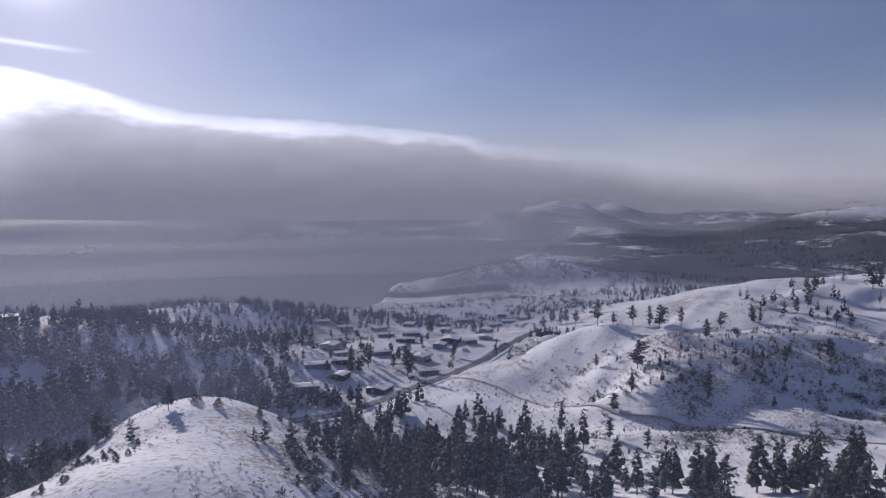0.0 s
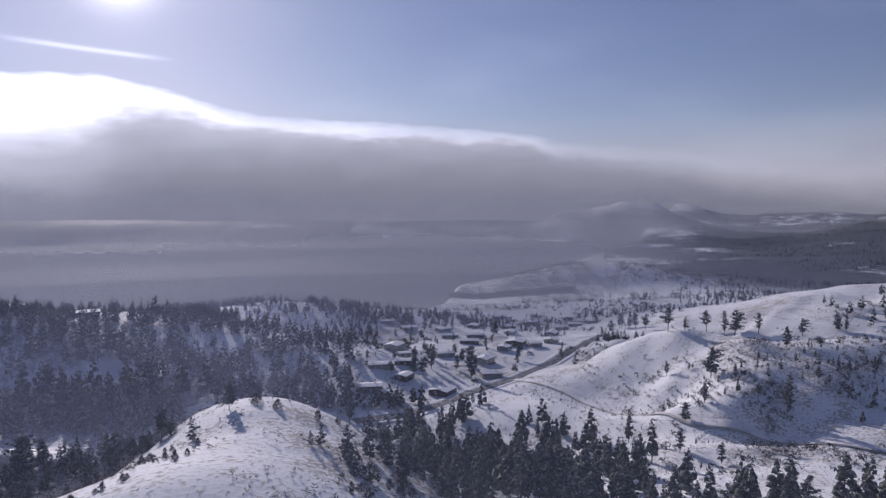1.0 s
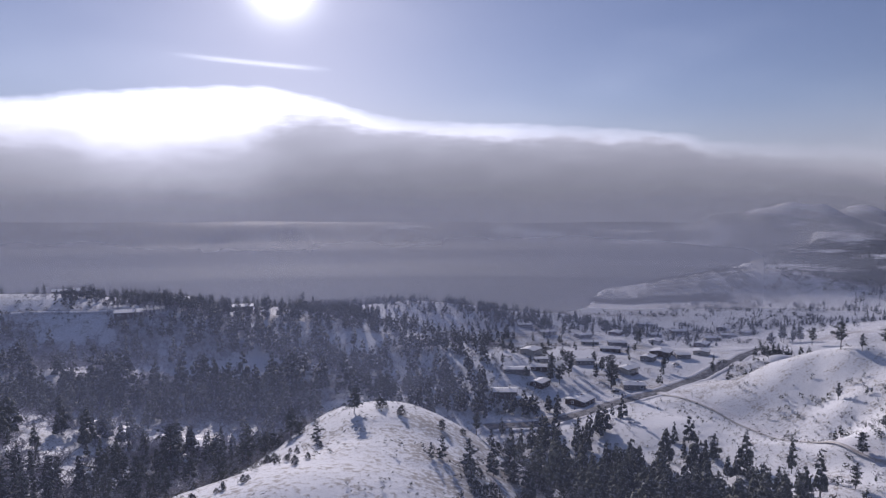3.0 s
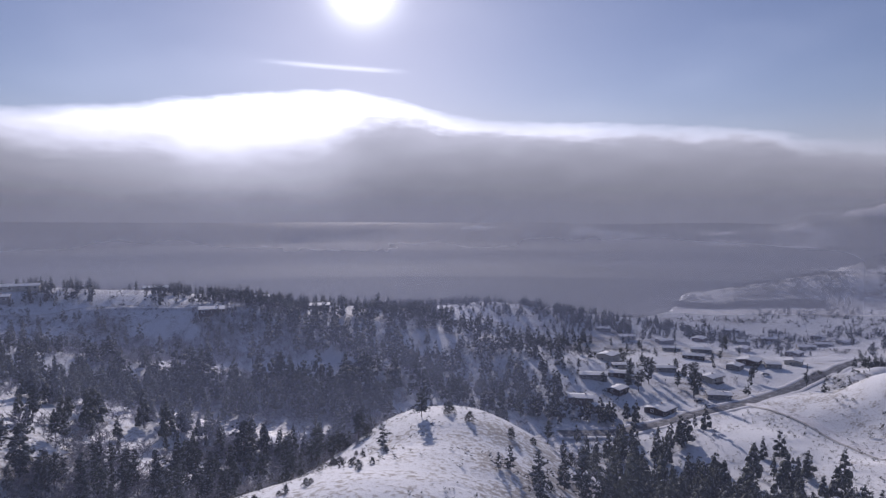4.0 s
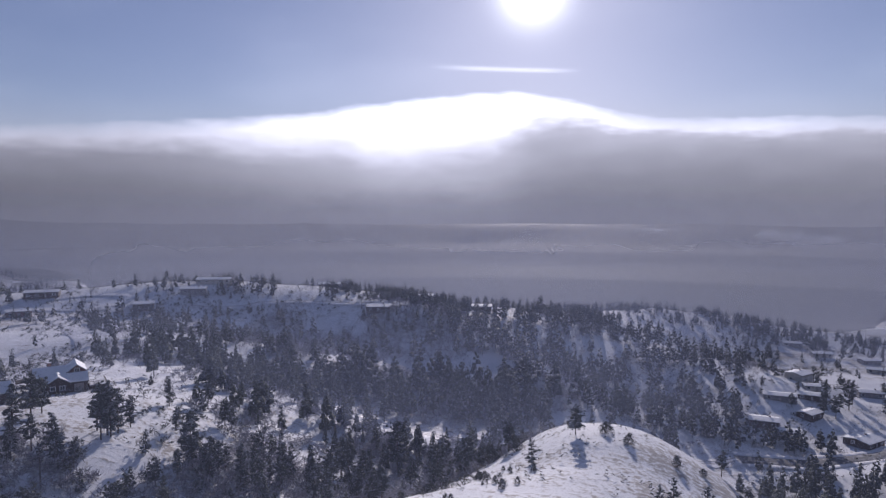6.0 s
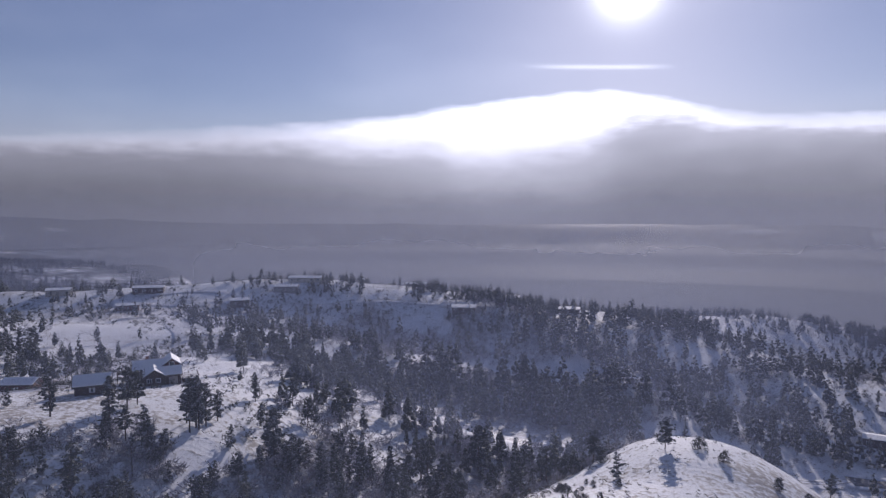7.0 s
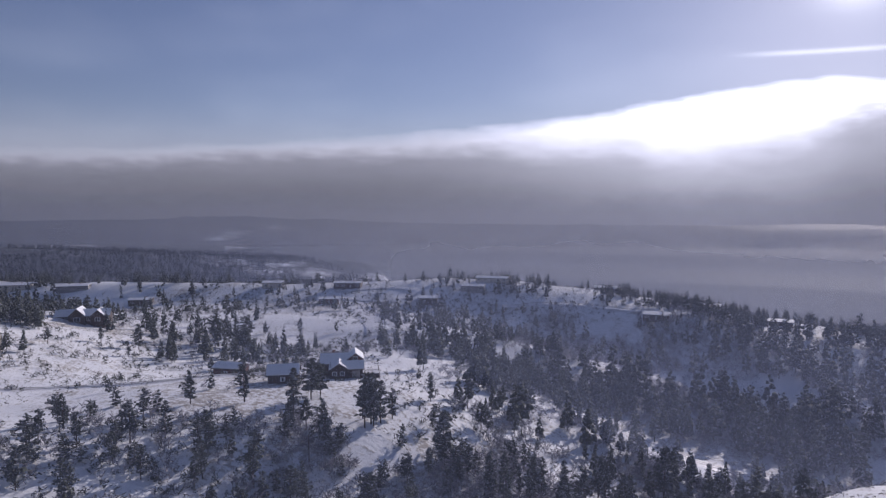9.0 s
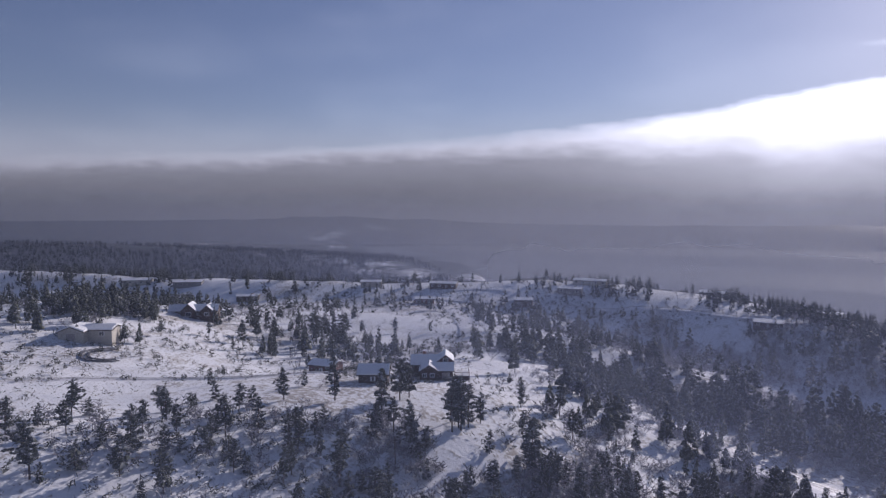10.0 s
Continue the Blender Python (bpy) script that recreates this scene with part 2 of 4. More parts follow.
def snow_ground():
    """Wind-packed snow over dry grass, bare in tufts, with sage and soil showing where the slope is blown thin."""
    mat, t, bsdf = blank("snow_ground", 0.7)
    bsdf.inputs["Specular IOR Level"].default_value = 0.02
    p = place(t)
    wide, mid, fine = fuzz(t, p, 0.012, 4.0, 0.6), fuzz(t, p, 0.11, 4.0, 0.6), fuzz(t, p, 0.9, 4.0, 0.65)
    tuft = m(t, "ADD", m(t, "MULTIPLY", fine, 0.62), m(t, "MULTIPLY", mid, 0.38))
    thin = m(t, "ADD", 0.522, m(t, "MULTIPLY", m(t, "SUBTRACT", 0.52, wide), 0.55))
    bare = m(t, "MULTIPLY", m(t, "DIVIDE", m(t, "SUBTRACT", tuft, thin), 0.08, clamp=True), 0.7)
    white = mixed(t, mid, (0.76, 0.78, 0.83), (0.88, 0.88, 0.90))
    grass = mixed(t, fuzz(t, p, 3.0), (0.16, 0.13, 0.10), (0.33, 0.28, 0.21))
    # distant woods, too far off to tell the trees apart
    away = t.nodes.new("ShaderNodeVectorMath")
    away.operation = "LENGTH"
    t.links.new(p, away.inputs[0])
    xyz = t.nodes.new("ShaderNodeSeparateXYZ")
    t.links.new(p, xyz.inputs[0])
    stands = m(t, "ADD", m(t, "MULTIPLY", fuzz(t, p, 0.0032, 5.0, 0.65), 0.75), m(t, "MULTIPLY", fuzz(t, p, 0.05, 3.0, 0.6), 0.25))
    cape = step(t, xyz.outputs[0], -640.0, -720.0)
    denser = m(t, "ADD", m(t, "MULTIPLY", cape, 0.10), m(t, "ADD", m(t, "MULTIPLY", step(t, xyz.outputs[0], 150.0, 400.0), 0.10), m(t, "MULTIPLY", m(t, "MULTIPLY", step(t, away.outputs["Value"], 2300.0, 2500.0), step(t, xyz.outputs[0], 300.0, -100.0)), 0.015)))
    denser = m(t, "ADD", denser, m(t, "MULTIPLY", m(t, "MULTIPLY", step(t, away.outputs["Value"], 3300.0, 3600.0), step(t, xyz.outputs[0], 300.0, -100.0)), 0.3))
    stands = m(t, "MULTIPLY", step(t, m(t, "ADD", stands, denser), 0.46, 0.56), m(t, "MAXIMUM", cape, step(t, away.outputs["Value"], 900.0, 1100.0)))
    stands = m(t, "MULTIPLY", stands, m(t, "SUBTRACT", 1.0, m(t, "MULTIPLY", step(t, m(t, "ADD", xyz.outputs[2], m(t, "MULTIPLY", mid, 30.0)), 105.0, 145.0), m(t, "SUBTRACT", 0.85, cape))))
    stands = m(t, "MULTIPLY", stands, m(t, "SUBTRACT", 1.0, m(t, "MULTIPLY", m(t, "MULTIPLY", step(t, away.outputs["Value"], 2400.0, 3000.0), step(t, xyz.outputs[0], -100.0, 300.0)), 0.25)))
    ground_tone = mixed(t, bare, white, grass)
    t.links.new(mixed(t, m(t, "MULTIPLY", stands, 0.93), ground_tone, (0.035, 0.042, 0.045)), bsdf.inputs["Base Color"])
    bump(t, bsdf, m(t, "ADD", m(t, "MULTIPLY", mid, 1.6), m(t, "MULTIPLY", fine, 0.6)), 0.42, 0.6)
    return mat


def needles(name, deep, pale, frost):
    """Foliage with a little snow held on its upper sides."""
    mat, t, bsdf = blank(name, 0.75)
    p = place(t)
    isle = t.nodes.new("ShaderNodeNewGeometry").outputs["Random Per Island"]
    own = t.nodes.new("ShaderNodeObjectInfo").outputs["Random"]
    tone = mixed(t, m(t, "ADD", m(t, "MULTIPLY", isle, 0.5), m(t, "MULTIPLY", own, 0.5)), deep, pale)
    held = m(t, "MULTIPLY", step(t, fuzz(t, p, 0.8, 3.0), 0.50, 0.72), frost)
    t.links.new(mixed(t, held, tone, (0.62, 0.64, 0.70)), bsdf.inputs["Base Color"])
    bsdf.inputs["Specular IOR Level"].default_value = 0.1
    return mat


def asphalt():
    mat, t, bsdf = blank("asphalt", 0.55)
    p = place(t)
    mid, fine = fuzz(t, p, 0.35, 4.0), fuzz(t, p, 8.0, 4.0)
    slush = step(t, mid, 0.50, 0.66)
    base = mixed(t, fine, (0.045, 0.046, 0.052), (0.10, 0.10, 0.11))
    t.links.new(mixed(t, m(t, "MULTIPLY", slush, 0.45), base, (0.5, 0.5, 0.54)), bsdf.inputs["Base Color"])
    bump(t, bsdf, fine, 0.3, 0.02)
    return mat


def packed_snow(name, light, dirt):
    mat, t, bsdf = blank(name, 0.6)
    p = place(t)
    mid, fine = fuzz(t, p, 0.25, 4.0), fuzz(t, p, 2.5, 4.0)
    t.links.new(mixed(t, m(t, "MULTIPLY", step(t, m(t, "ADD", m(t, "MULTIPLY", mid, 0.6), m(t, "MULTIPLY", fine, 0.4)), 0.47, 0.62), dirt), light, (0.27, 0.24, 0.21)), bsdf.inputs["Base Color"])
    bump(t, bsdf, fine, 0.4, 0.06)
    return mat


def lake_water():
    mat, t, bsdf = blank("lake_ice", 0.85)
    p = place(t)
    t.links.new(mixed(t, fuzz(t, p, 0.004, 4.0), (0.13, 0.145, 0.165), (0.20, 0.215, 0.24)), bsdf.inputs["Base Color"])
    bsdf.inputs["Specular IOR Level"].default_value = 0.05
    return mat


def boards(name, colour):
    """Painted siding with its rows of boards."""
    mat, t, bsdf = blank(name, 0.75)
    p = place(t)
    xyz = t.nodes.new("ShaderNodeSeparateXYZ")
    t.links.new(p, xyz.inputs[0])
    row = m(t, "FRACT", m(t, "MULTIPLY", xyz.outputs[2], 5.0))
    grain = fuzz(t, p, 1.3, 4.0)
    t.links.new(mixed(t, grain, tuple(c * 0.75 for c in colour), tuple(min(1, c * 1.2) for c in colour)), bsdf.inputs["Base Color"])
    bump(t, bsdf, row, 0.5, 0.03)
    return mat


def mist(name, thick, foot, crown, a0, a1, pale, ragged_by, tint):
    """Tinted sheet standing in for fog and haze: sunlight passes or is scattered in it, less towards its foot and
    crown.
    """
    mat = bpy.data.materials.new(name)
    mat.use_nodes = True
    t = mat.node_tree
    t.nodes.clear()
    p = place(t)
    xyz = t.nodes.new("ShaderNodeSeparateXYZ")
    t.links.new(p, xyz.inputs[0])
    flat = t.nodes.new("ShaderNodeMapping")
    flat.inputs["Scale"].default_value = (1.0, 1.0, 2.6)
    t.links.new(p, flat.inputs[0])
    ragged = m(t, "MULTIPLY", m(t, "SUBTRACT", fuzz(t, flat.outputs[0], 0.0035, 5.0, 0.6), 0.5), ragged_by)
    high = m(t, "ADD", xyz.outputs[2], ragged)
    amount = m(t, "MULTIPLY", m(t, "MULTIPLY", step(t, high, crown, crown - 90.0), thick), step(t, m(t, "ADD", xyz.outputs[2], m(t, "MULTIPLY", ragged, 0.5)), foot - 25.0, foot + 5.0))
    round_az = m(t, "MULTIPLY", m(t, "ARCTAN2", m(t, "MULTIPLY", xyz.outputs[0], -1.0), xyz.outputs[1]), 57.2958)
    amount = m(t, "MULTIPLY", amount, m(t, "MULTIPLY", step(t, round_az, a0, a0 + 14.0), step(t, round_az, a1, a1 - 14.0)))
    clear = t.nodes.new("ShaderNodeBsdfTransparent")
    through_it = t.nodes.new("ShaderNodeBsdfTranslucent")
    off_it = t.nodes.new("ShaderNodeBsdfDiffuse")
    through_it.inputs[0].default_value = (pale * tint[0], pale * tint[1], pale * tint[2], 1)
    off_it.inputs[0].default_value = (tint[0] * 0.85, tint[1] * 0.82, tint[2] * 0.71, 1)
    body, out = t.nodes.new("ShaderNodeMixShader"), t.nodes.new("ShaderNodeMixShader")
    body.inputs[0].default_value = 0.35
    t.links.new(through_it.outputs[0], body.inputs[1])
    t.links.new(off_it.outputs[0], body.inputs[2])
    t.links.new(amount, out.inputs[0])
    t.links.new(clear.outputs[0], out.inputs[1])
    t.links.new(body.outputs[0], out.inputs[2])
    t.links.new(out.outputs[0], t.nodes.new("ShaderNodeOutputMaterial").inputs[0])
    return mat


SNOW = snow_ground()
PINE = needles("pine_needles", (0.040, 0.049, 0.044), (0.105, 0.115, 0.095), 0.48)
FAR_PINE = needles("far_pine_needles", (0.040, 0.049, 0.044), (0.095, 0.104, 0.084), 0.30)
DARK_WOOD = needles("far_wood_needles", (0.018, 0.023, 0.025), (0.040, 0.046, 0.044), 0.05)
JUNIPER = needles("juniper_needles", (0.030, 0.036, 0.028), (0.075, 0.080, 0.058), 0.15)
TWIGS = needles("frosted_twigs", (0.15, 0.145, 0.16), (0.34, 0.33, 0.36), 0.55)
SAGE = needles("sage_leaves", (0.10, 0.095, 0.075), (0.22, 0.20, 0.17), 0.35)
BARK = plain("pine_bark", (0.085, 0.062, 0.050), 0.9, 5.0, 0.4, 0.6)
ROAD = asphalt()
TRACK = packed_snow("rutted_snow", (0.78, 0.78, 0.82), 0.35)
RUT = packed_snow("wheel_rut", (0.45, 0.43, 0.42), 0.8)
ROOF_SNOW = packed_snow("roof_snow", (0.84, 0.85, 0.88), 0.0)
ROOFING = plain("dark_shingle", (0.075, 0.065, 0.06), 0.85, 3.0, 0.3, 0.4)
BROWN = boards("brown_siding", (0.075, 0.054, 0.045))
GREY = boards("grey_siding", (0.22, 0.215, 0.22))
CREAM = boards("cream_siding", (0.45, 0.42, 0.37))
RUST = boards("red_brown_siding", (0.12, 0.062, 0.053))
WHITE = plain("white_trim", (0.75, 0.75, 0.74), 0.6, 3.0, 0.1, 0.1)
DOOR_PAINT = plain("door_paint", (0.30, 0.28, 0.27), 0.6, 3.0, 0.15, 0.1)
BRICK = plain("chimney_brick", (0.24, 0.13, 0.10), 0.9, 4.0, 0.3, 0.4)
PANE, pane_tree, pane_bsdf = blank("window_glass", 0.08)
pane_bsdf.inputs["Base Color"].default_value = (0.03, 0.035, 0.045, 1)
pane_bsdf.inputs["Specular IOR Level"].default_value = 0.6

# ---- ground, lake, roads, fog ----
xs = grade(None, -400, 280, 3.0, 1.06, 4900)
ys = grade(None, 0, 460, 3.0, 1.06, 4900)
tagged(sheet("ground", xs, ys, land, SNOW), "snow-covered hills and valley with dry grass showing through", "ground", kind="structure")
lake = sheet("water", np.linspace(-4900, 4900, 40), np.linspace(-1500, 4900, 30), lambda x, y: 0 * x, lake_water())
tagged(lake, "grey frozen lake under low fog between snowy shores", "lake", kind="structure")


def smooth_line(pts, step_size=2.0):
    """A Catmull-Rom line through plan points."""
    p = [np.array(q, float) for q in pts]
    p = [2 * p[0] - p[1]] + p + [2 * p[-1] - p[-2]]
    out = []
    for a, b, c, d in zip(p, p[1:], p[2:], p[3:]):
        n = max(2, int(np.linalg.norm(c - b) / step_size))
        for i in range(n):
            t = i / n
            out.append(0.5 * (2 * b + (c - a) * t + (2 * a - 5 * b + 4 * c - d) * t * t + (3 * b - a - 3 * c + d) * t ** 3))
    out.append(p[-2])
    return np.array(out)


def strip(name, pts, offset, width, lift, material, rows=4):
    """A ribbon laid on the ground along a plan line."""
    line = smooth_line(pts)
    d = np.gradient(line, axis=0)
    side = np.stack([d[:, 1], -d[:, 0]], -1) / np.linalg.norm(d, axis=1)[:, None]
    bm = bmesh.new()
    grid = []
    for k in range(rows + 1):
        w = offset + width * (k / rows - 0.5)
        q = line + side * w
        z = land(line[:, 0], line[:, 1]) * 0.35 + land(q[:, 0], q[:, 1]) * 0.65 + lift - (0.25 if k in (0, rows) else 0)
        grid.append([bm.verts.new((*a, b)) for a, b in zip(q, z)])
    for a, b in zip(grid, grid[1:]):
        for i in range(len(line) - 1):
            bm.faces.new((a[i], a[i + 1], b[i + 1], b[i])).smooth = True
    bmesh.ops.recalc_face_normals(bm, faces=bm.faces)
    me = bpy.data.meshes.new(name)
    bm.to_mesh(me)
    bm.free()
    if me.polygons[0].normal.z < 0:
        me.flip_normals()
    me.materials.append(material)
    return new(name, me)


MAIN = [(-70, 300), (-47, 323), (-25, 350), (-11, 374), (9, 400), (24, 430), (41, 463), (59, 505), (78, 552)]
STREET = [(69.0, 550.1), (50.5, 535.7), (15.2, 526.0), (-21.0, 513.4), (-59.3, 519.1), (-90.4, 505.7)]
tagged(strip("road", MAIN, 0, 7.5, 0.45, ROAD, 6), "dark ploughed asphalt road through the snowy valley", "road", kind="structure")
for side_off in (-5.2, 5.2):
    tagged(strip("road_verge", MAIN, side_off, 3.0, 0.55, TRACK), "ridge of ploughed snow along the asphalt road", "snow bank", kind="structure")
LANE = [(4, 393), (15, 381), (34, 357), (60, 316), (77, 280), (96, 267), (114, 254), (133, 240), (154, 229), (200, 212), (265, 200)]
tagged(strip("track", LANE, 0, 6.4, 0.40, TRACK), "snow-packed farm track below the hill", "track", kind="structure")
GULLY = [(-180, 176), (-162, 184), (-148, 189), (-138, 195), (-131, 204), (-125, 213), (-112, 230), (-95, 252), (-82, 275), (-70, 300)]
tagged(strip("track", GULLY, 0, 8.0, 0.35, TRACK), "rutted snowy lane in the wooded gully", "track", kind="structure")
for o in (-1.2, 0.9):
    tagged(strip("wheel_rut", GULLY, o, 0.7, 0.47, RUT, 3), "dark wheel rut in the gully lane", "rut", kind="structure")
tagged(strip("wheel_rut", LANE, 2.9, 1.2, 0.46, RUT, 3), "dark edge of the snow-packed farm track", "rut", kind="structure")
BEND = [(-392, 206), (-391, 188), (-378, 172), (-352, 167), (-318, 157), (-288, 148), (-268, 139), (-254, 126), (-240, 108), (-205, 97), (-180, 88)]
tagged(strip("track", BEND, 0, 8.5, 0.5, TRACK), "snow-covered curving lane on the plateau", "track", kind="structure")
DRIVE = [(-175, -40), (-186, -12), (-190, 5), (-190, 25), (-180, 44), (-178, 62), (-172, 76)]
tagged(strip("track", DRIVE, 0, 4.4, 0.32, TRACK), "snowy driveway across the open plateau", "track", kind="structure")
tagged(strip("wheel_rut", DRIVE, 0.9, 0.45, 0.42, RUT, 3), "wheel rut in the snowy driveway", "rut", kind="structure")

tagged(strip("wheel_rut", DRIVE, -0.9, 0.45, 0.42, RUT, 3), "wheel rut in the snowy driveway", "rut", kind="structure")
TURN = [(-231, 9), (-227, 3), (-221, 2), (-215, 4), (-214, 8), (-216, 11)]
for o in (-0.9, 1.1):
    tagged(strip("wheel_rut", TURN, o, 1.1, 0.45, ROAD, 3), "dark wet wheel track of a turning place", "rut", kind="structure")
tagged(strip("track", STREET, 0, 5.5, 0.4, TRACK), "snowy village street between the houses", "street", kind="structure")
TERRACE = [(-366, 243), (-352, 262), (-342, 282), (-325, 304), (-298, 316), (-268, 322)]
tagged(strip("track", TERRACE, 0, 5.0, 0.5, TRACK), "snowy lane along the ridge terrace", "track", kind="structure")
tagged(strip("wheel_rut", TERRACE, -2.2, 0.9, 0.62, RUT, 3), "dark edge of the ridge lane", "rut", kind="structure")
LOOP = [(-395.7, 192.1), (-416.4, 170.8), (-424.9, 178.3), (-420.3, 202.9), (-403.9, 220.7), (-394.7, 215.9), (-393.9, 198.2)]
tagged(strip("track", LOOP, 0, 6.0, 0.45, TRACK), "snowy loop of lane on the open plateau", "track", kind="structure")


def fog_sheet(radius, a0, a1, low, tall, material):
    """A curtain standing in for fog and haze, bowed round the valley's head."""
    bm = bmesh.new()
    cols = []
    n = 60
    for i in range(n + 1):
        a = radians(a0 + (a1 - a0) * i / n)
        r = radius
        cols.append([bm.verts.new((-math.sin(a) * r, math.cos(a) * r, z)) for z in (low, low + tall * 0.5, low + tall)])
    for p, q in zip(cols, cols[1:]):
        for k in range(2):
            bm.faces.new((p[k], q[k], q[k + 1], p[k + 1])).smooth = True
    me = bpy.data.meshes.new("haze_curtain")
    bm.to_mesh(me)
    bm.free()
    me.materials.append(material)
    return tagged(new("haze_curtain", me), "thin tinted curtain standing in for fog and haze", "fog", kind="structure")


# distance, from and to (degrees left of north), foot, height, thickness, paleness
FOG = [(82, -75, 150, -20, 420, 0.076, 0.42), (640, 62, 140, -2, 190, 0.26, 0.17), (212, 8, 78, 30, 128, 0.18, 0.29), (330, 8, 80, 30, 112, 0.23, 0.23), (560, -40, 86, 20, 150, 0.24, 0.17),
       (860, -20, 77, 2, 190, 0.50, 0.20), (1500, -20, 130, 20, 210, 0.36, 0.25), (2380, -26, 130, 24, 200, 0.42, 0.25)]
# curtains nearer than 700 m are bluer: haze tinted over woods and slopes
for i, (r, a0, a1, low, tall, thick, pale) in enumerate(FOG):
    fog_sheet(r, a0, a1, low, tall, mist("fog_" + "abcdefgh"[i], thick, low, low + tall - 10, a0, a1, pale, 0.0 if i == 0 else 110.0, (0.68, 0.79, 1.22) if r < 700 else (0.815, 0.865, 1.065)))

# ---- builders ----
def mesh_of(name, verts, faces, material, smooth=False):
    me = bpy.data.meshes.new(name)
    me.from_pydata([tuple(v) for v in verts], [], [tuple(f) for f in faces])
    me.materials.append(material)
    if smooth:
        me.shade_smooth()
    return me


def part(name, bm, material, parent, label=""):
    """Links a bmesh as one mesh object under a thing or a part."""
    me = bpy.data.meshes.new(name)
    bm.to_mesh(me)
    bm.free()
    me.materials.append(material)
    ob = new(name, me)
    ob.parent = parent
    return tagged(ob, label)


def hang(name, mesh, parent):
    ob = new(name, mesh)
    ob.parent = parent
    return ob


def tube(verts, faces, a, b, ra, rb, sides=6):
    """A tapered stick from a to b."""
    a, b = np.array(a, float), np.array(b, float)
    d = (b - a) / np.linalg.norm(b - a)
    u = np.cross(d, (0.3, 0.9, 0.2))
    u /= np.linalg.norm(u)
    v = np.cross(d, u)
    k = len(verts)
    for c, r in ((a, ra), (b, rb)):
        for i in range(sides):
            w = 2 * math.pi * i / sides
            verts.append(c + r * (math.cos(w) * u + math.sin(w) * v))
    for i in range(sides):
        j = (i + 1) % sides
        faces.append((k + i, k + j, k + sides + j, k + sides + i))


def tuft(verts, faces, rng, c, size, blades, flat=0.6, fat=1.0):
    """A clump of needle blades round c."""
    for _ in range(blades):
        d = rng.normal(size=3)
        d[2] *= flat
        d /= np.linalg.norm(d) + 1e-6
        s = np.cross(d, rng.normal(size=3))
        s /= np.linalg.norm(s) + 1e-6
        o = c + rng.normal(size=3) * size * 0.28
        ln, wd = size * rng.uniform(0.5, 0.95), size * fat * rng.uniform(0.14, 0.27)
        k = len(verts)
        verts.extend((o - s * wd * 0.5, o + s * wd * 0.5, o + d * ln + s * wd * 0.32, o + d * ln - s * wd * 0.2))
        faces.append((k, k + 1, k + 2, k + 3))


def lump(verts, faces, rng, c, size):
    """A small uneven core of foliage: an octahedron of quads and its tips."""
    k = len(verts)
    j = lambda: rng.uniform(0.65, 1.25) * size
    w = rng.uniform(0, 1.57)
    ring = [(math.cos(w + i * 1.5708), math.sin(w + i * 1.5708)) for i in range(4)]
    for x, y in ring:
        s = j()
        verts.append(c + np.array((x * s, y * s, rng.normal() * 0.15 * size)))
    verts.append(c + np.array((0, 0, 0.75 * j())))
    verts.append(c - np.array((0, 0, 0.6 * j())))
    faces.extend(((k, k + 1, k + 4, k), (k + 1, k + 2, k + 4, k + 1), (k + 2, k + 3, k + 4, k + 2), (k + 3, k, k + 4, k + 3)))
    faces.extend(((k + 1, k, k + 5, k + 1), (k + 2, k + 1, k + 5, k + 2), (k + 3, k + 2, k + 5, k + 3), (k, k + 3, k + 5, k)))


